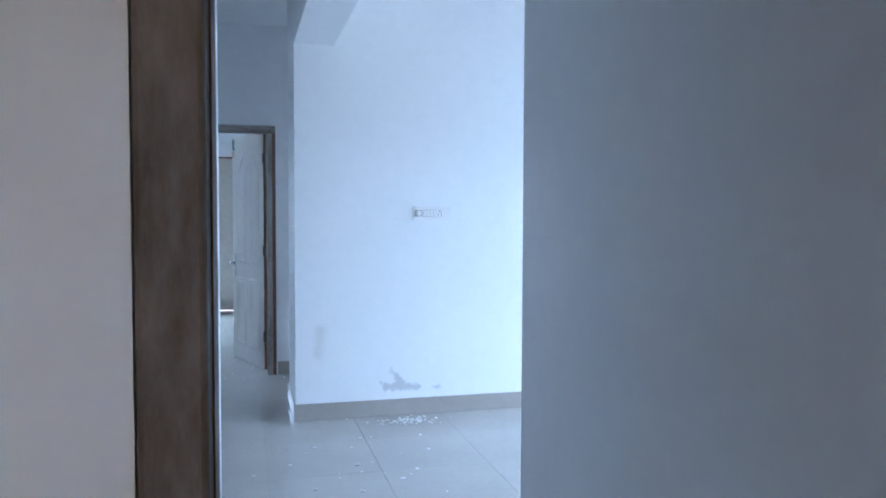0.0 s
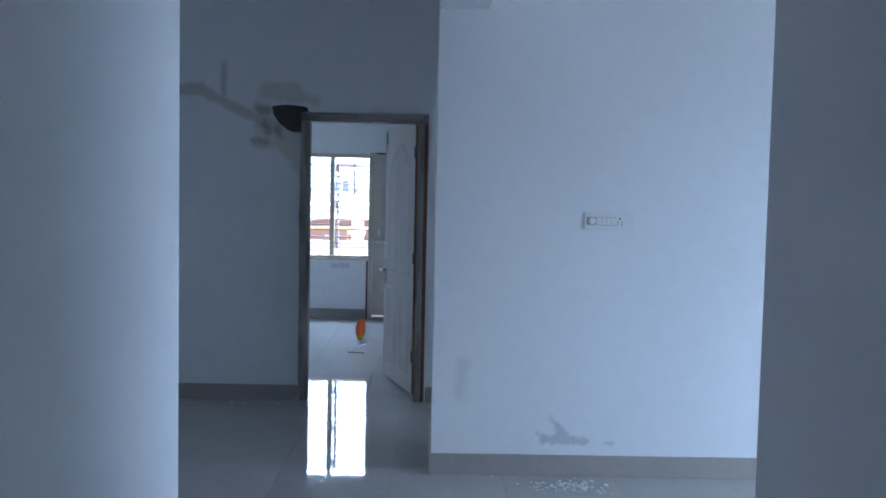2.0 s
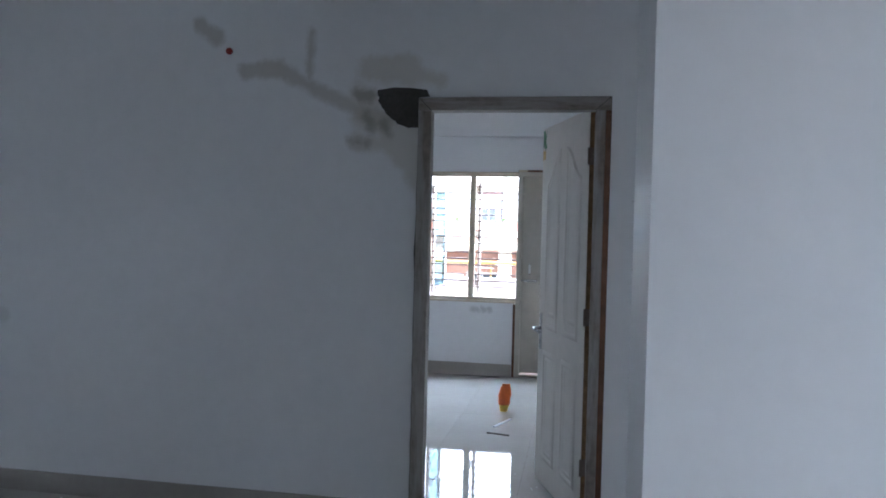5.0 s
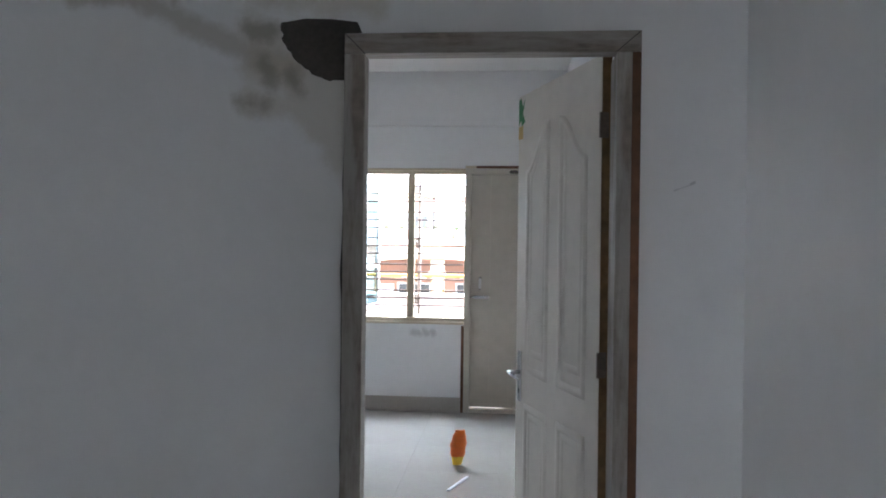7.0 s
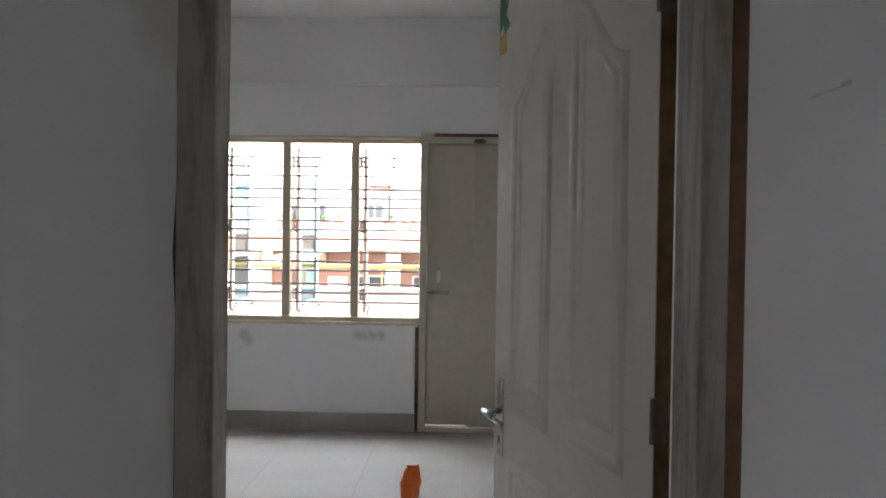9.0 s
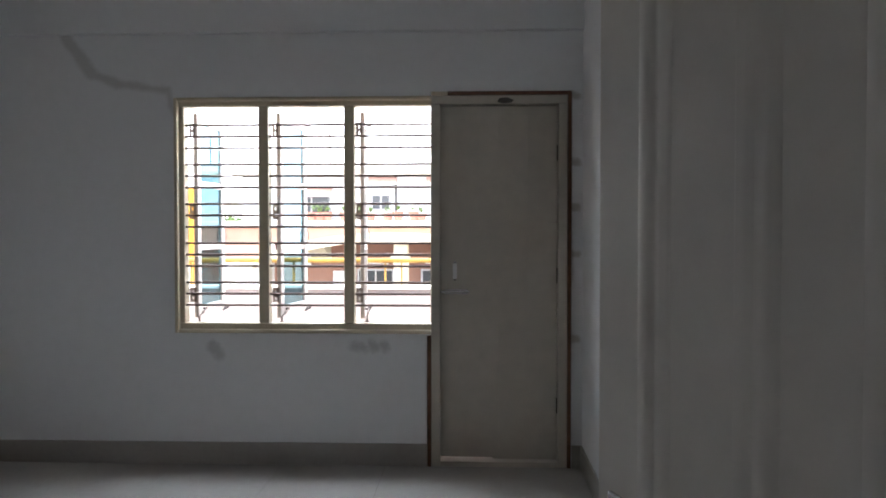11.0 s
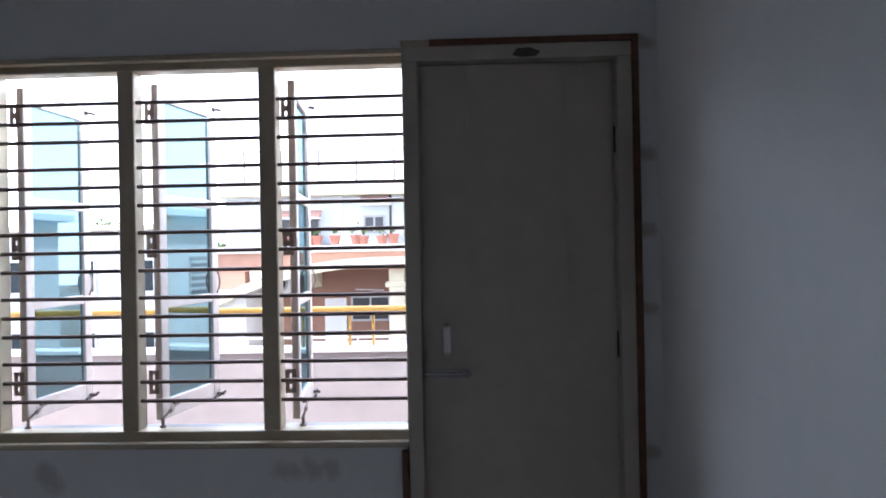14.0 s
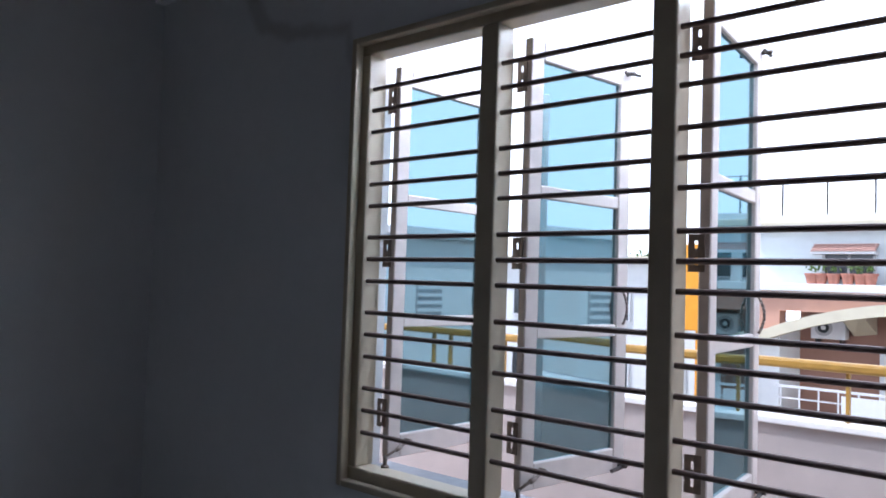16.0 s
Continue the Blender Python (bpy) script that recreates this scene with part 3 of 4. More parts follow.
# ---- window ----
def casement_window(name, panes, label, x_out0, x_out1, swing):
    w = thing(name, label, "window", ((x_out0 + x_out1) / 2, 11.205, 0.765), kind="structure")
    zi0, zi1, zo0, zo1 = 0.816, 2.070, 0.762, 2.116
    ya, yb = 11.240, 11.315
    part("window_sill_rail", boxes((x_out0, ya, zo0, x_out1, yb, zi0), bevel=0.006), WINPAINT, w)
    part("head_rail", boxes((x_out0, ya, zi1, x_out1, yb, zo1), bevel=0.006), WINPAINT, w)
    for d in ((x_out0 - 0.001, 11.207, zo0 - 0.001, x_out0 + 0.02, 11.2395, zo1 + 0.001), (x_out0 + 0.02, 11.207, zo0 - 0.001, x_out1, 11.2395, zo0 + 0.02), (x_out0 + 0.02, 11.207, zo1 - 0.02, x_out1, 11.2395, zo1 + 0.001)):
        part("outer_bead", boxes(d, bevel=0.005), WINPAINT, w)
    edges = [x_out0] + [v for p in panes for v in p] + [x_out1]
    for k in range(0, len(edges), 2):
        part("stile", boxes((edges[k], ya + 0.001, zi0 + 0.0005, edges[k + 1], yb - 0.001, zi1 - 0.0005), bevel=0.005), WINPAINT, w)
    for p0, p1 in panes:
        for g in range(5):
            for k in range(3):
                z = 1.965 - g * 0.2285 - k * 0.0665
                part("grill_rod", rods(((p0 - 0.004, 11.263, z), (p1 + 0.004, 11.263, z), 0.0070)), RODM, w)
    part("outer_sill", boxes((x_out0 + 0.002, yb, 0.766, x_out1 - 0.01, WB + 0.04, 0.80), bevel=0.004), SILL, w)
    for (p0, p1), ang in zip(panes, swing):
        sw = p1 - p0 + 0.01
        s = part("sash", bmesh.new(), SASHPAINT, w)
        z0, z1 = 0.835, 2.045
        bm = bmesh.new()
        for d in ((0, 0, z0, 0.052, 0.027, z1), (sw - 0.052, 0, z0, sw, 0.027, z1), (0.052, 0.001, z1 - 0.055, sw - 0.052, 0.026, z1), (0.052, 0.001, z0, sw - 0.052, 0.026, z0 + 0.07),
                  (0.052, 0.003, 1.615, sw - 0.052, 0.024, 1.65), (0.052, 0.003, 1.235, sw - 0.052, 0.024, 1.27)):
            add_box(bm, *d)
        bmesh.ops.bevel(bm, geom=bm.edges[:], offset=0.003, segments=1, affect="EDGES")
        bm.to_mesh(s.data)
        bm.free()
        M = Matrix.Translation((p0 + 0.049, yb + 0.012, 0)) @ Matrix.Rotation(radians(ang), 4, "Z")
        s.matrix_parent_inverse = w.matrix_basis.inverted()
        s.matrix_basis = M

        def sub(nm, bmx, mat, lab="", smooth=False):
            o = new(nm, mesh_of(nm, bmx, mat, smooth))
            o.parent = s
            if lab:
                tagged(o, lab)
            return o

        for a, b in ((z0 + 0.068, 1.237), (1.268, 1.617), (1.648, z1 - 0.053)):
            sub("pane", boxes((0.050, 0.012, a, sw - 0.050, 0.016, b)), GLASS, "blue tinted reflecting glass").visible_shadow = False
        for z in (0.93, 1.42, 1.90):
            sub("hinge", boxes((-0.004, 0.012, z, -0.001, 0.028, z + 0.085), (-0.005, 0.028, z, 0.000, 0.035, z + 0.015), (-0.005, 0.028, z + 0.032, 0.000, 0.035, z + 0.053), (-0.005, 0.028, z + 0.070, 0.000, 0.035, z + 0.085), (-0.004, 0.035, z, -0.001, 0.050, z + 0.085), bevel=0.0005, seg=1), HINGE)
        bm = rods(*[((sw - 0.026 + 0.0, -0.004 - 0.014 * math.sin(math.pi * i / 8), 1.27 + 0.012 * i), (sw - 0.026, -0.004 - 0.014 * math.sin(math.pi * (i + 1) / 8), 1.27 + 0.012 * (i + 1)), 0.0038) for i in range(8)], n=8)
        sub("pull_handle", bm, HINGE, "dark iron pull handle", True)
        bm = rods(((0.075, 0.002, z0 + 0.05), (0.075, -0.022, z0 + 0.05), 0.007), ((0.075, -0.018, z0 + 0.05), (-0.02, -0.012, z0 + 0.012), 0.004), ((0.02, -0.016, z0 + 0.028), (0.04, -0.017, z0 + 0.036), 0.007),
                  ((-0.02, -0.012, z0 + 0.015), (-0.02, -0.012, z0 - 0.012), 0.006), ((-0.02, -0.012, z0 - 0.012), (-0.02, -0.012, z0 - 0.0205), 0.012), n=8)
        sub("window_stay", bm, HINGE, "hooked iron window stay", True)
        bm = rods(((sw - 0.03, -0.002, z1 - 0.02), (sw - 0.03, -0.03, z1 - 0.02), 0.006), ((sw - 0.055, -0.015, z1 - 0.02), (sw + 0.02, -0.015, z1 - 0.016), 0.005), n=8)
        sub("bolt", bm, IRON)
        bm = rods(((sw - 0.03, -0.002, z0 + 0.02), (sw - 0.03, -0.03, z0 + 0.02), 0.006), ((sw - 0.08, -0.015, z0 + 0.01), (sw + 0.01, -0.015, z0 + 0.022), 0.006), n=8)
        sub("bolt", bm, IRON)
    return w


casement_window("window_1", [(-1.571, -1.136), (-1.077, -0.639), (-0.579, -0.134)], "cream timber casement window with iron grill, sashes open", -1.618, -0.1345, (88, 82, 96))
casement_window("window_2", [(2.40, 2.83), (2.885, 3.315), (3.37, 3.80)], "cream timber casement window of next room", 2.352, 3.848, (88, 85, 90))


# ---- switch plates ----
def switch_plate(name, label, length, height, mods, at, turn):
    """A plate in the plane y = 0 that faces -y, x along it; then turned about z and set on the wall."""
    t = thing(name, label, "switch plate", at)
    t.matrix_basis = Matrix()
    plate = part("plate", boxes((-length / 2, -0.012, -height / 2, length / 2, 0, height / 2), bevel=0.004, seg=3), PLASTIC, t)
    part("back_box", boxes((-length / 2 + 0.004, -0.001, -height / 2 + 0.003, length / 2 - 0.004, 0.004, height / 2 - 0.003)), PLGREY, t)
    x = -length / 2 + 0.018
    for kind in mods:
        if kind == "s":
            part("switch", boxes((x + 0.002, -0.017, -0.02, x + 0.021, -0.0122, 0.02), bevel=0.0015), PLASTIC, t)
            part("switch_gap", boxes((x + 0.0005, -0.0127, -0.023, x + 0.0225, -0.0121, 0.023)), PLGREY, t)
            x += 0.025
        elif kind == "k":
            part("dial", rods(((x + 0.022, -0.012, 0), (x + 0.022, -0.030, 0), 0.017), ((x + 0.022, -0.030, 0), (x + 0.022, -0.034, 0), 0.013), n=20), PLASTIC, t, "round fan dial")
            part("dial_ring", boxes((x - 0.006, -0.0132, -0.022, x + 0.046, -0.0121, 0.022)), PLGREY, t)
            x += 0.052
        elif kind == "t":
            part("rocker", boxes((x - 0.003, -0.0165, -0.026, x + 0.036, -0.0122, 0.026), bevel=0.0015), PLASTIC, t)
            part("rocker_mark", prism([(x - 0.002, 0.025), (x + 0.013, 0.025), (x + 0.003, -0.024)], -0.0172, -0.0163), PLGREY, t, "grey wedge on the rocker")
            part("rocker_mark", prism([(x + 0.012, -0.025), (x + 0.034, -0.025), (x + 0.022, 0.006)], -0.0172, -0.0163), PLGREY, t, "grey wedge on the rocker")
            x += 0.042
        elif kind == "h":
            holes = [((x + 0.02 + a, -0.0126, b), (x + 0.02 + a, -0.0119, b), r) for a, b, r in ((0, 0.014, 0.005), (-0.011, -0.003, 0.0035), (0.011, -0.003, 0.0035), (-0.011, -0.017, 0.003), (0.011, -0.017, 0.003))]
            part("socket_hole", rods(*holes, n=10), DARKP, t)
            x += 0.045
    t.matrix_basis = Matrix.Translation(at) @ Matrix.Rotation(radians(turn), 4, "Z")
    return t


switch_plate("switch_board", "white switch plate with fan dial and socket", 0.272, 0.092, "kssssh", (1.623, PY, 1.386), 0)
switch_plate("socket_plate", "white socket plate on the passage wall", 0.152, 0.087, "th", (0.300, 1.556, 1.368), 90)
switch_plate("socket_board", "white socket plate low on bedroom wall", 0.29, 0.088, "htshs", (BX1, 9.45, 0.90), -90)

# ---- loose things on the floor ----
bag = thing("snack_pouch", "crumpled orange plastic pouch standing on the tiles", "pouch", (-0.078, 9.63, 0))
random.seed(3)
bm = bmesh.new()
rows, cols = 9, 14
grid = []
for i in range(rows):
    u = i / (rows - 1)
    wx = 0.051 * (0.80 + 0.24 * math.sin(math.pi * min(1, u * 0.85 + 0.1)) - 0.16 * u ** 4)
    wy = 0.033 * (1 - u ** 3 * 0.92)
    ring = []
    for j in range(cols):
        a = 2 * math.pi * j / cols
        n_ = 1 + 0.16 * noise.noise(Vector((math.cos(a) * 2, math.sin(a) * 2, u * 5)))
        ring.append(bm.verts.new((-0.078 + wx * math.cos(a) * n_ + 0.012 * u, 9.63 + wy * math.sin(a) * n_, 0.055 + 0.165 * u + 0.012 * math.cos(a) * u)))
    grid.append(ring)
for i in range(rows - 1):
    for j in range(cols):
        bm.faces.new((grid[i][j], grid[i][(j + 1) % cols], grid[i + 1][(j + 1) % cols], grid[i + 1][j]))
bm.faces.new(grid[-1])
bm.faces.new(grid[0][::-1])
body = part("body", bm, ORANGE, bag, smooth=True)
bm = bmesh.new()
bmesh.ops.create_cone(bm, cap_ends=True, segments=14, radius1=0.030, radius2=0.040, depth=0.056, matrix=Matrix.Translation((-0.078, 9.63, 0.028)) @ Matrix.Diagonal((1, 0.75, 1, 1)))
for v in bm.verts:
    v.co += Vector((noise.noise(v.co * 30), noise.noise(v.co * 31 + Vector((3, 0, 0))), 0)) * 0.008
part("foot", bm, YELLOW, bag, "yellow crumpled lower end")
part("seal", boxes((-0.094, 9.6285, 0.212, -0.036, 9.6325, 0.226), bevel=0.0015), ORANGE, bag)
strip = part("plastic_offcut", boxes((-0.15, -0.011, 0, 0.15, 0.011, 0.008), bevel=0.002), OFFWHITE)
strip.matrix_basis = Matrix.Translation((-0.046, 9.205, 0.0005)) @ Matrix.Rotation(radians(70.5), 4, "Z")
tagged(strip, "pale blue-white plastic offcut lying on tiles", "offcut")
stick = part("wood_offcut", boxes((-0.086, -0.008, 0, 0.086, 0.008, 0.010), bevel=0.002), DARKSTICK)
stick.matrix_basis = Matrix.Translation((-0.044, 8.857, 0.0005)) @ Matrix.Rotation(radians(-13), 4, "Z")
tagged(stick, "thin dark wood offcut lying on tiles", "offcut")


def crumbs(name, cx, cy, sx, sy, n, r0, r1, label, seed):
    random.seed(seed)
    bm = bmesh.new()
    for i in range(n):
        r = random.uniform(r0, r1)
        p = (random.gauss(cx, sx), min(random.gauss(cy, sy), PY - 0.03 if cy < PY else 99), r * 0.35)
        bmesh.ops.create_icosphere(bm, subdivisions=1, radius=r, matrix=Matrix.Translation(p) @ Matrix.Rotation(random.uniform(0, 6), 4, "Z") @ Matrix.Diagonal((random.uniform(0.7, 1.7), 1, 0.35, 1)))
    tagged(part(name, bm, CRUMB), label, "debris", kind="stuff")


crumbs("plaster_debris", 1.44, 5.27, 0.10, 0.05, 120, 0.003, 0.012, "white plaster crumbs fallen below the flaking wall", 1)
crumbs("plaster_debris", 0.85, 4.5, 0.35, 0.5, 26, 0.004, 0.013, "scattered plaster crumbs on the hall tiles", 2)
crumbs("plaster_debris", 0.1, 7.6, 0.3, 0.5, 30, 0.004, 0.012, "scattered plaster crumbs inside the doorway", 4)
crumbs("plaster_debris", -1.0, 6.9, 0.7, 0.05, 20, 0.003, 0.01, "small plaster crumbs along the skirting", 6)

# ---- terrace and the street side ----
# glowing ring added to whiten the horizon sky and brighten the rooms, thinning upwards
SKY_GLOW = bpy.data.materials.new("white_sky_glow")
SKY_GLOW.use_nodes = True
ht = SKY_GLOW.node_tree
ht.nodes.remove(ht.nodes["Principled BSDF"])
he_ = ht.nodes.new("ShaderNodeEmission")
he_.inputs["Color"].default_value, he_.inputs["Strength"].default_value = (0.95, 0.98, 1.0, 1), SKY_GLOW_S
htr = ht.nodes.new("ShaderNodeBsdfTransparent")
hco = ht.nodes.new("ShaderNodeTexCoord")
hsep = ht.nodes.new("ShaderNodeSeparateXYZ")
ht.links.new(hco.outputs["Object"], hsep.inputs[0])
hr = ht.nodes.new("ShaderNodeMapRange")
hr.interpolation_type = "SMOOTHSTEP"
hr.inputs["From Min"].default_value, hr.inputs["From Max"].default_value = 40.0, 168.0
ht.links.new(hsep.outputs["Z"], hr.inputs["Value"])
hm = ht.nodes.new("ShaderNodeMixShader")
ht.links.new(hr.outputs[0], hm.inputs[0])
ht.links.new(he_.outputs[0], hm.inputs[1])
ht.links.new(htr.outputs[0], hm.inputs[2])
ht.links.new(hm.outputs[0], ht.nodes["Material Output"].inputs[0])
bm = bmesh.new()
bmesh.ops.create_cone(bm, cap_ends=False, segments=96, radius1=150, radius2=150, depth=174, matrix=Matrix.Translation((0, 10, 83)))
structure("backdrop", bm, SKY_GLOW, "glowing white ring standing in for bright sky", "sky")
structure("ground", boxes((-400, -400, -3.5, 400, 400, -3.3)), EARTH, "dusty open ground below", "ground")
TY = 12.53
structure("terrace_floor", boxes((-6.5, WB, -0.2, 6.0, TY + 0.14, -0.02)), BALC, "pink painted terrace floor", "terrace")
structure("terrace_parapet", boxes((-6.5, TY, -0.02, 6.0, TY + 0.12, 0.915)), PARA, "beige plaster terrace parapet with grey stain", "parapet")
structure("parapet_coping", boxes((-6.5, TY - 0.015, 0.915, 6.0, TY + 0.135, 0.94), bevel=0.004), PARATOP, "white parapet coping", "coping")
structure("terrace_parapet_west", boxes((-6.62, WB, -0.02, -6.5, TY + 0.12, 0.94)), PARA, "beige plaster terrace side parapet", "parapet")
rail = thing("terrace_handrail", "yellow varnished handrail on slim posts", "handrail", (-0.2, TY + 0.06, 0.94))
part("rail", boxes((-6.5, TY + 0.03, 1.112, 6.0, TY + 0.08, 1.147), bevel=0.01), RAILY, rail)
for i in range(8):
    for dx in (0.0, 0.122):
        x = -5.36 + i * 1.6 + dx
        part("post", boxes((x, TY + 0.048, 0.94, x + 0.013, TY + 0.072, 1.112), bevel=0.003), RAILY, rail)

# the house across the street
FY = 31.0


def far_window(h, x, z, w, hgt, y=FY, frame_mat=None):
    f = part("window", boxes((x, y - 0.05, z, x + w, y + 0.05, z + hgt), bevel=0.01), DARKGLASS, h, "dark far window")
    fr = boxes((x - 0.06, y - 0.08, z - 0.06, x, y + 0.02, z + hgt + 0.06), (x + w, y - 0.08, z - 0.06, x + w + 0.06, y + 0.02, z + hgt + 0.06),
               (x, y - 0.08, z - 0.06, x + w, y + 0.02, z), (x, y - 0.08, z + hgt, x + w, y + 0.02, z + hgt + 0.06), (x + w / 2 - 0.025, y - 0.075, z, x + w / 2 + 0.025, y + 0.02, z + hgt))
    o = new("window_frame", mesh_of("window_frame", fr, frame_mat or DOORW))
    o.parent = f
    return f


house = thing("apartment_house", "cream and terracotta house with arched balcony", "house", (-1, FY, -3.3))
part("wall", boxes((-7.2, FY, 1.42, 9.0, FY + 8, 3.10)), BPALE, house, "pale upper storey wall")
part("wall", boxes((-6.5, FY + 1.2, -3.3, 9.0, FY + 8, 1.42)), BBROWN, house, "recessed brown lower wall")
part("wall", boxes((-7.5, FY - 0.5, -3.3, -6.5, FY + 8, 0.55)), BW, house, "white corner wall")
part("roof_slab", boxes((-7.4, FY - 0.45, 3.10, 9.2, FY + 8.2, 3.27), bevel=0.02), BCREAM, house)
part("roof_kerb", boxes((-7.3, FY - 0.30, 3.27, 9.1, FY - 0.12, 3.45), bevel=0.015), BW, house)
for x in (-4.0, -1.9, 2.2):
    part("pilaster", boxes((x, FY - 0.12, 1.56, x + 0.26, FY, 3.10), bevel=0.01), BW, house)
part("ledge", boxes((-8.3, FY - 0.7, 1.46, 9.2, FY + 0.1, 1.66), bevel=0.02), BW, house)
part("band", boxes((-8.2, FY - 0.55, 0.95, 9.1, FY - 0.001, 1.46)), BTERRA, house, "terracotta painted band")
part("band", boxes((-8.2, FY - 0.54, 0.45, -6.5, FY - 0.01, 0.95)), BTERRA, house, "terracotta painted band")
pts, n = [], 24
for k in range(n + 1):
    u = -1 + 2 * k / n
    pts.append((-2.4 + 5.4 * u, 1.02 - 1.35 * abs(u) ** 2.2))
for k in range(n, -1, -1):
    u = -1 + 2 * k / n
    pts.append((-2.4 + 5.4 * u, 1.30 - 1.35 * abs(u) ** 2.2))
part("arch", prism(pts, FY - 0.95, FY - 0.56), BCREAM, house, "cream concrete arch")
for x in (-2.35, 4.6):
    part("column", boxes((x, FY - 0.5, -3.3, x + 0.45, FY - 0.1, 0.96), bevel=0.03), BCREAM, house)
    part("capital", boxes((x - 0.1, FY - 0.52, 0.42, x + 0.5, FY - 0.08, 0.58), bevel=0.03), BCREAM, house)
bm = bmesh.new()
vs = [bm.verts.new(p) for p in ((-5.15, FY + 1.19, 0.32), (-4.6, FY + 1.19, 0.40), (-4.6, FY - 0.5, 0.95), (-5.15, FY - 0.5, 0.95), (-5.15, FY + 1.19, 0.95), (-4.6, FY + 1.19, 0.95))]
for f in ((0, 1, 2, 3), (0, 3, 4), (1, 5, 2), (3, 2, 5, 4), (0, 4, 5, 1)):
    bm.faces.new([vs[i] for i in f])
bmesh.ops.recalc_face_normals(bm, faces=bm.faces[:])
part("haunch", bm, BCREAM, house, "sloping cream concrete haunch")
part("balcony_floor", boxes((-6.5, FY - 0.8, -2.35, 9.0, FY + 1.2, -2.2)), BCREAM, house)
for k in range(9):
    part("balcony_panel", boxes((-4.95 + k * 1.5, FY - 0.79, -2.2, -3.50 + k * 1.5, FY - 0.76, -1.06), bevel=0.006), DOORW, house, "white balcony panel")
rl = part("balcony_rail", boxes((-6.5, FY - 0.75, -0.99, 9.0, FY - 0.70, -0.93), (-6.5, FY - 0.74, -1.27, 9.0, FY - 0.71, -1.24), (-6.5, FY - 0.74, -1.58, 9.0, FY - 0.71, -1.55)), DOORW, house, "white metal balcony rail")
bal = mesh_of("baluster", boxes((0, FY - 0.74, -2.2, 0.035, FY - 0.71, -0.99)), DOORW)
for k in range(34):
    o = new("baluster", bal)
    o.parent = rl
    o.matrix_basis = Matrix.Translation((-6.4 + k * 0.45, 0, 0))
for x, wd in ((-4.53, 0.68), (-0.4, 0.75), (2.9, 0.75)):
    part("door", boxes((x, FY + 1.12, -2.2, x + wd, FY + 1.2, 0.04), bevel=0.02), DOORW, house, "white balcony door")
for x, wd in ((-3.66, 1.1), (-1.55, 0.9), (1.2, 1.0)):
    far_window(house, x, -0.62, wd, 0.66, FY + 1.2, PLGREY)
    part("window_bar", rods(((x + 0.1, FY + 1.05, 0.30), (x + wd * 0.9, FY + 1.05, 0.27), 0.02), n=6), DOORW, house)
for x, wd, z, zt in ((-5.55, 1.12, 1.80, 2.46), (-3.05, 0.52, 2.05, 2.46), (-1.15, 0.55, 2.05, 2.46), (1.5, 1.4, 1.80, 2.46)):
    far_window(house, x, z, wd, zt - z, FY, PLGREY)
for x, wd, z in ((-5.80, 1.48, 2.49), (-3.17, 0.9, 2.86), (-1.35, 0.9, 2.86), (1.35, 1.7, 2.49)):
    aw = part("awning", boxes((x, FY - 0.42, z - 0.06, x + wd, FY - 0.001, z)), BW, house, "white slab under the awning tiles")
    for k in range(4):
        o = new("awning_tile", mesh_of("awning_tile", boxes((x, FY - 0.44 + k * 0.1, z + k * 0.055, x + wd, FY - 0.30 + k * 0.1, z + 0.045 + k * 0.055), bevel=0.008, seg=1), AWNING))
        o.parent = aw
for i in range(13):
    x = -6.58 + i * 1.1
    part("roof_post", boxes((x, FY - 0.24, 3.45, x + 0.04, FY - 0.20, 4.45)), IRON, house)
part("roof_rail", boxes((-6.6, FY - 0.235, 4.41, 6.65, FY - 0.205, 4.44)), DOORW, house)
part("drain_pipe", rods(((-2.30, FY - 0.16, 1.66), (-2.30, FY - 0.16, 3.1), 0.035), n=10), IRON, house)
for ax in (-6.1, 2.4):
    ac = thing("air_conditioner", "white outdoor air conditioner under the arch", "air conditioner", (ax, FY + 0.9, 0.0))
    part("case", boxes((ax, FY + 0.75, 0.22, ax + 0.85, FY + 1.15, 0.80), bevel=0.02), DOORW, ac)
    part("fan_grille", rods(((ax + 0.32, FY + 0.74, 0.52), (ax + 0.32, FY + 0.76, 0.52), 0.22), n=24), PLGREY, ac)
    part("fan_ring", rods(((ax + 0.32, FY + 0.73, 0.52), (ax + 0.32, FY + 0.742, 0.52), 0.14), n=20), DARKGLASS, ac)
    part("fan_hub", rods(((ax + 0.32, FY + 0.71, 0.52), (ax + 0.32, FY + 0.735, 0.52), 0.06), n=16), DOORW, ac)
    for dx in (0.1, 0.7):
        part("bracket", boxes((ax + dx, FY + 0.8, 0.12, ax + dx + 0.04, FY + 1.2, 0.22)), IRON, ac)


def leaf_cloud(bm, c, r, n, size, seed, squash=0.8):
    random.seed(seed)
    for i in range(n):
        d = Vector((random.gauss(0, 1), random.gauss(0, 1), random.gauss(0, 1))).normalized() * r * random.uniform(0.35, 1.0) * (1 + 0.3 * random.uniform(-1, 1))
        p = Vector(c) + Vector((d.x, d.y, d.z * squash))
        q = Euler((random.uniform(0, 6), random.uniform(0, 6), random.uniform(0, 6))).to_matrix()
        s = size * random.uniform(0.6, 1.3)
        vs = [bm.verts.new(p + q @ Vector(v) * s) for v in ((-1, 0, 0), (0, -0.4, 0.1), (1, 0, 0), (0, 0.4, 0.1))]
        bm.faces.new(vs)


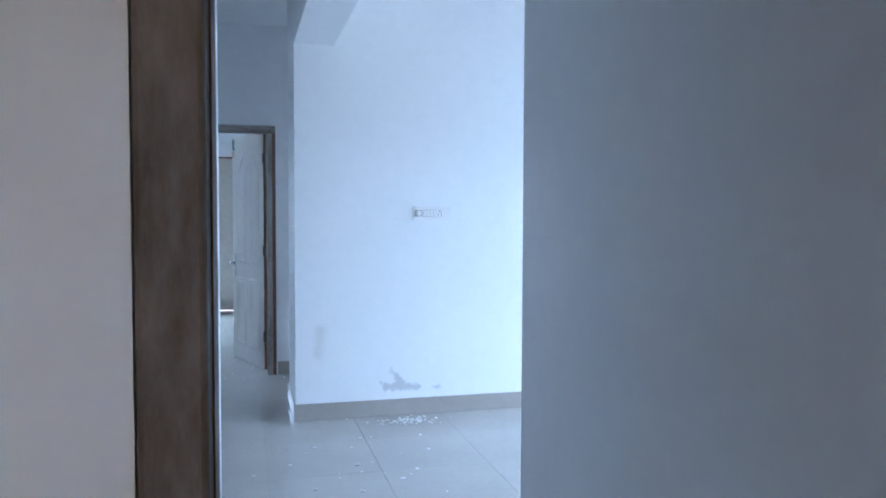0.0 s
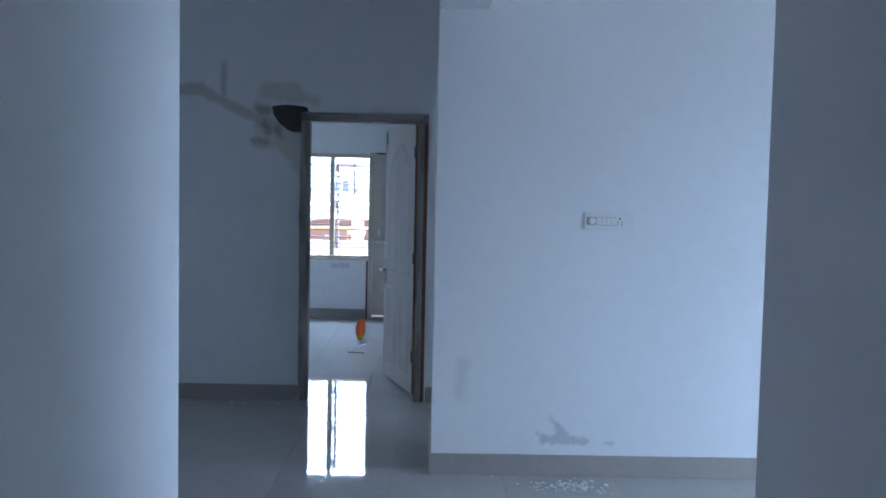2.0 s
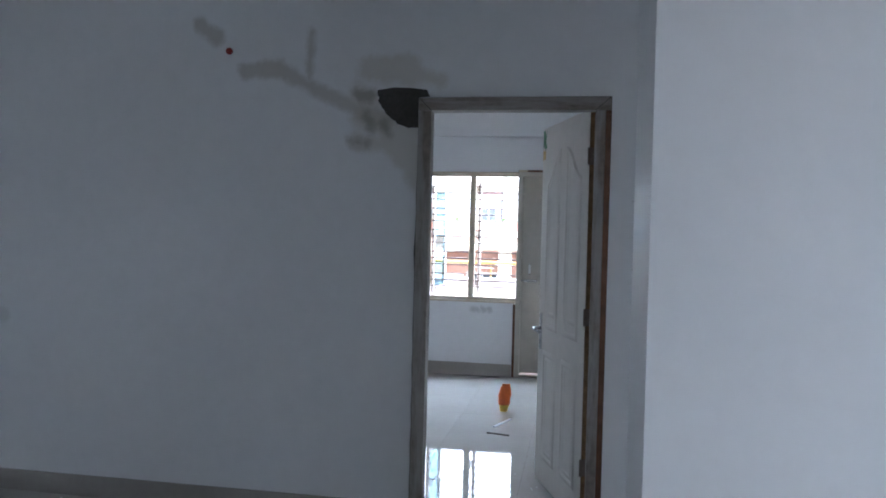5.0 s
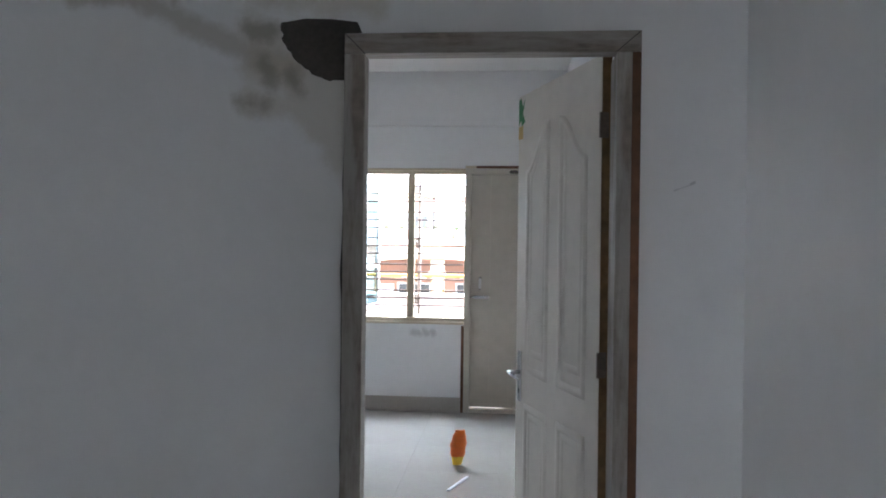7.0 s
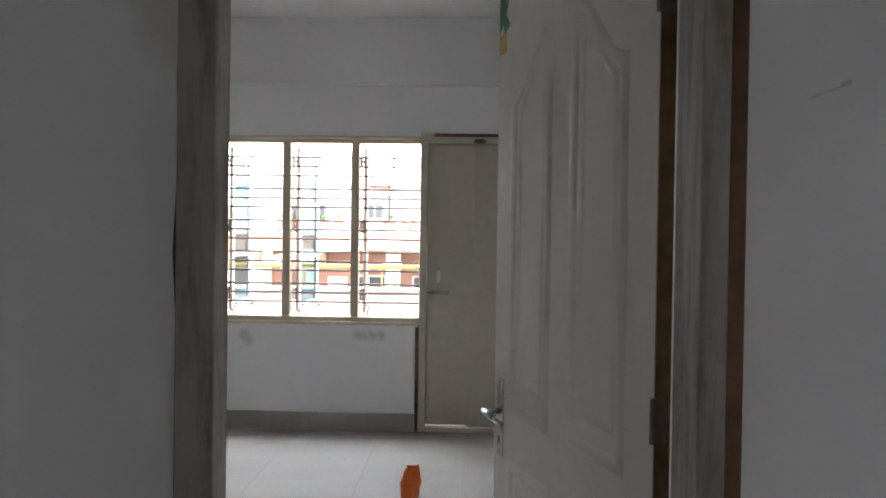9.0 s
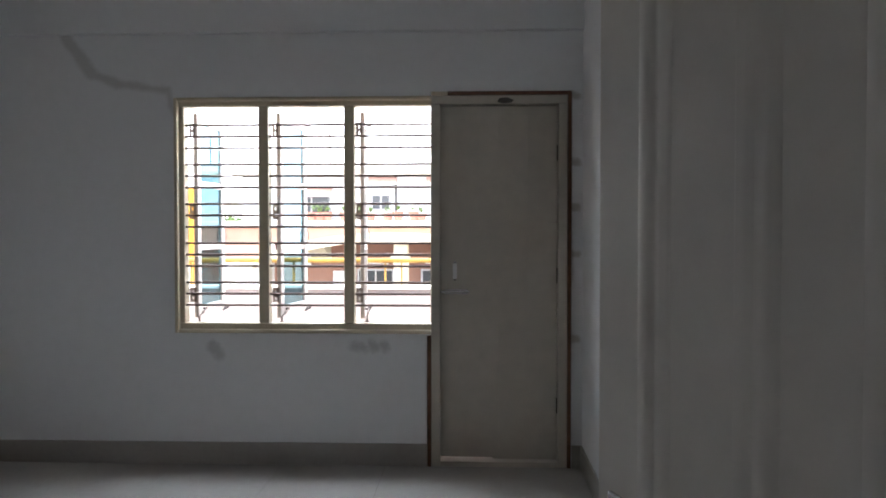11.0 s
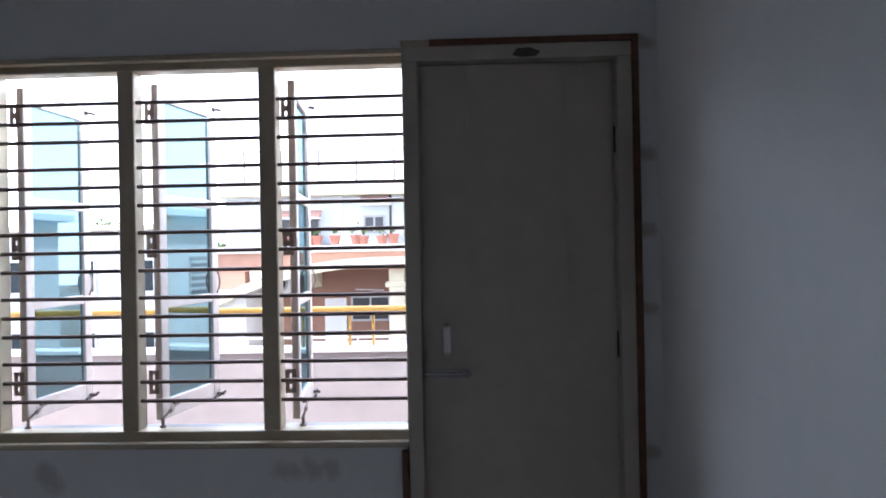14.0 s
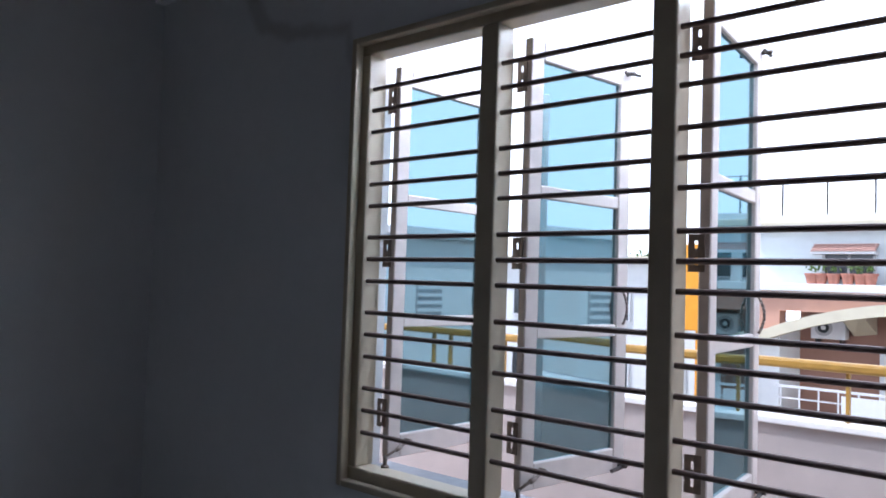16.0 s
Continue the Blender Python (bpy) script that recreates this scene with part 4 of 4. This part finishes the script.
for i in range(17):
    x = -5.75 + i * 0.27 + 0.05 * math.sin(i * 5)
    if i in (6, 8, 11, 14):
        continue
    h = 0.25 + 0.05 * math.sin(i * 3.1)
    p = thing("flower_pot", "terracotta flower pot with a small plant", "flower pot", (x, FY - 0.45, 1.655), "pots along the ledge")
    bm = bmesh.new()
    bmesh.ops.create_cone(bm, cap_ends=True, segments=14, radius1=0.11, radius2=0.16, depth=h, matrix=Matrix.Translation((x, FY - 0.45, 1.655 + h / 2)))
    pt = part("pot", bm, POT, p)
    bm = bmesh.new()
    bmesh.ops.create_cone(bm, cap_ends=True, segments=14, radius1=0.175, radius2=0.175, depth=0.05, matrix=Matrix.Translation((x, FY - 0.45, 1.655 + h)))
    part("rim", bm, POT, p)
    bm = bmesh.new()
    leaf_cloud(bm, (x, FY - 0.45, 1.655 + h + 0.14), 0.15 + 0.08 * math.sin(i * 2.3), 16 + 12 * (i % 3), 0.06, 40 + i)
    part("leaves", bm, LEAVES, p)


def tree(name, x, y, z, hgt, r, n, label, seed):
    t = thing(name, label, "tree", (x, y, z))
    bm = bmesh.new()
    bmesh.ops.create_cone(bm, cap_ends=True, segments=10, radius1=0.14, radius2=0.06, depth=hgt * 0.7, matrix=Matrix.Translation((x, y, z + hgt * 0.35)))
    random.seed(seed)
    tips = []
    for k in range(6):
        a = k * 1.05 + random.uniform(-0.2, 0.2)
        tip = (x + math.cos(a) * r * 0.6, y + math.sin(a) * r * 0.6, z + hgt * random.uniform(0.75, 1.0))
        add_rod(bm, (x, y, z + hgt * 0.55), tip, 0.03, 6)
        tips.append(tip)
    part("trunk", bm, DARKSTICK, t)
    bm = bmesh.new()
    for k, tip in enumerate(tips):
        leaf_cloud(bm, tip, r * random.uniform(0.45, 0.65), n // 6, 0.13, seed + k)
    part("crown", bm, LEAVES, t)


tree("tree", -9.0, 33.6, -3.3, 5.3, 1.0, 2400, "small leafy green tree beside the house", 11)
tree("tree", -19.0, 45.0, -3.3, 6.0, 2.2, 2600, "leafy green tree far down the street", 23)

hs = thing("orange_sign", "tall orange sign panel on a post", "sign", (-8.7, 30, -3.3))
part("panel", boxes((-8.86, 29.9, 0.3, -8.37, 30.05, 2.66), bevel=0.02), SIGN, hs)
part("post", boxes((-8.52, 29.93, -3.3, -8.40, 30.03, 0.3)), SIGN, hs)

hw = thing("white_house", "white house with small windows and flat roof", "house", (-14, 33, -3.3))
part("wall", boxes((-20, 36, -3.3, -10.2, 42, 2.4)), BW, hw)
part("roof_slab", boxes((-20.3, 35.6, 2.4, -9.9, 42.2, 2.6), bevel=0.02), BCREAM, hw)
for k in range(4):
    far_window(hw, -19 + k * 2.2, 0.2, 0.9, 1.1, 36)
    far_window(hw, -19 + k * 2.2, -2.4, 0.9, 1.1, 36)
hb = thing("pale_blue_house", "pale blue house seen past the terrace end", "house", (-15, 18, -3.3))
part("wall", boxes((-24, 17, -3.3, -14, 27, 2.6)), BBLUE, hb)
part("roof_slab", boxes((-24.3, 16.7, 2.6, -13.7, 27.3, 2.8), bevel=0.02), BW, hb)
he = thing("pale_house", "pale plastered house with louvred windows", "house", (16, 22, -3.3))
part("wall", boxes((13, 18, -3.3, 26, 34, 2.7)), BW, he)
part("roof_slab", boxes((12.6, 17.6, 2.7, 26.4, 34.4, 2.95), bevel=0.02), BW, he)
for k in range(5):
    z = 0.2
    o = part("window", boxes((12.93, 19.2 + k * 2.8, z, 13.03, 20.2 + k * 2.8, z + 1.2)), PLGREY, he)
    for j in range(5):
        l = new("louvre", mesh_of("louvre", boxes((12.88, 19.2 + k * 2.8, z + 0.1 + j * 0.22, 12.93, 20.2 + k * 2.8, z + 0.2 + j * 0.22)), BW))
        l.parent = o

# ---- floor tiles ----
tile_floor = thing("floor", "glossy cream vitrified floor tiles with thin joints", "floor", kind="structure")
TS = 0.6
tile_mesh = mesh_of("tile", boxes((0.0005, 0.0005, -0.012, TS - 0.0005, TS - 0.0005, 0.0), bevel=0.0004, seg=1), TILE)


def lay(x0, y0, x1, y1):
    nx, ny = math.ceil((x1 - x0) / TS), math.ceil((y1 - y0) / TS)
    for i in range(nx):
        for j in range(ny):
            ax, ay = x0 + i * TS, y0 + j * TS
            o = new("tile", tile_mesh)
            o.parent = tile_floor
            o.matrix_basis = Matrix.Translation((ax, ay, 0)) @ Matrix.Diagonal((min(TS, x1 - ax) / TS, min(TS, y1 - ay) / TS, 1, 1))


lay(HX0, 2.52, HX1, 7.05)
lay(BX0, 7.05, BX1, WY)
lay(BX1 + 0.14, 7.05, HX1, WY)
lay(0.30, 0.72, 1.20, 2.52)
lay(-2.2, -2.45, 3.0, 0.72)
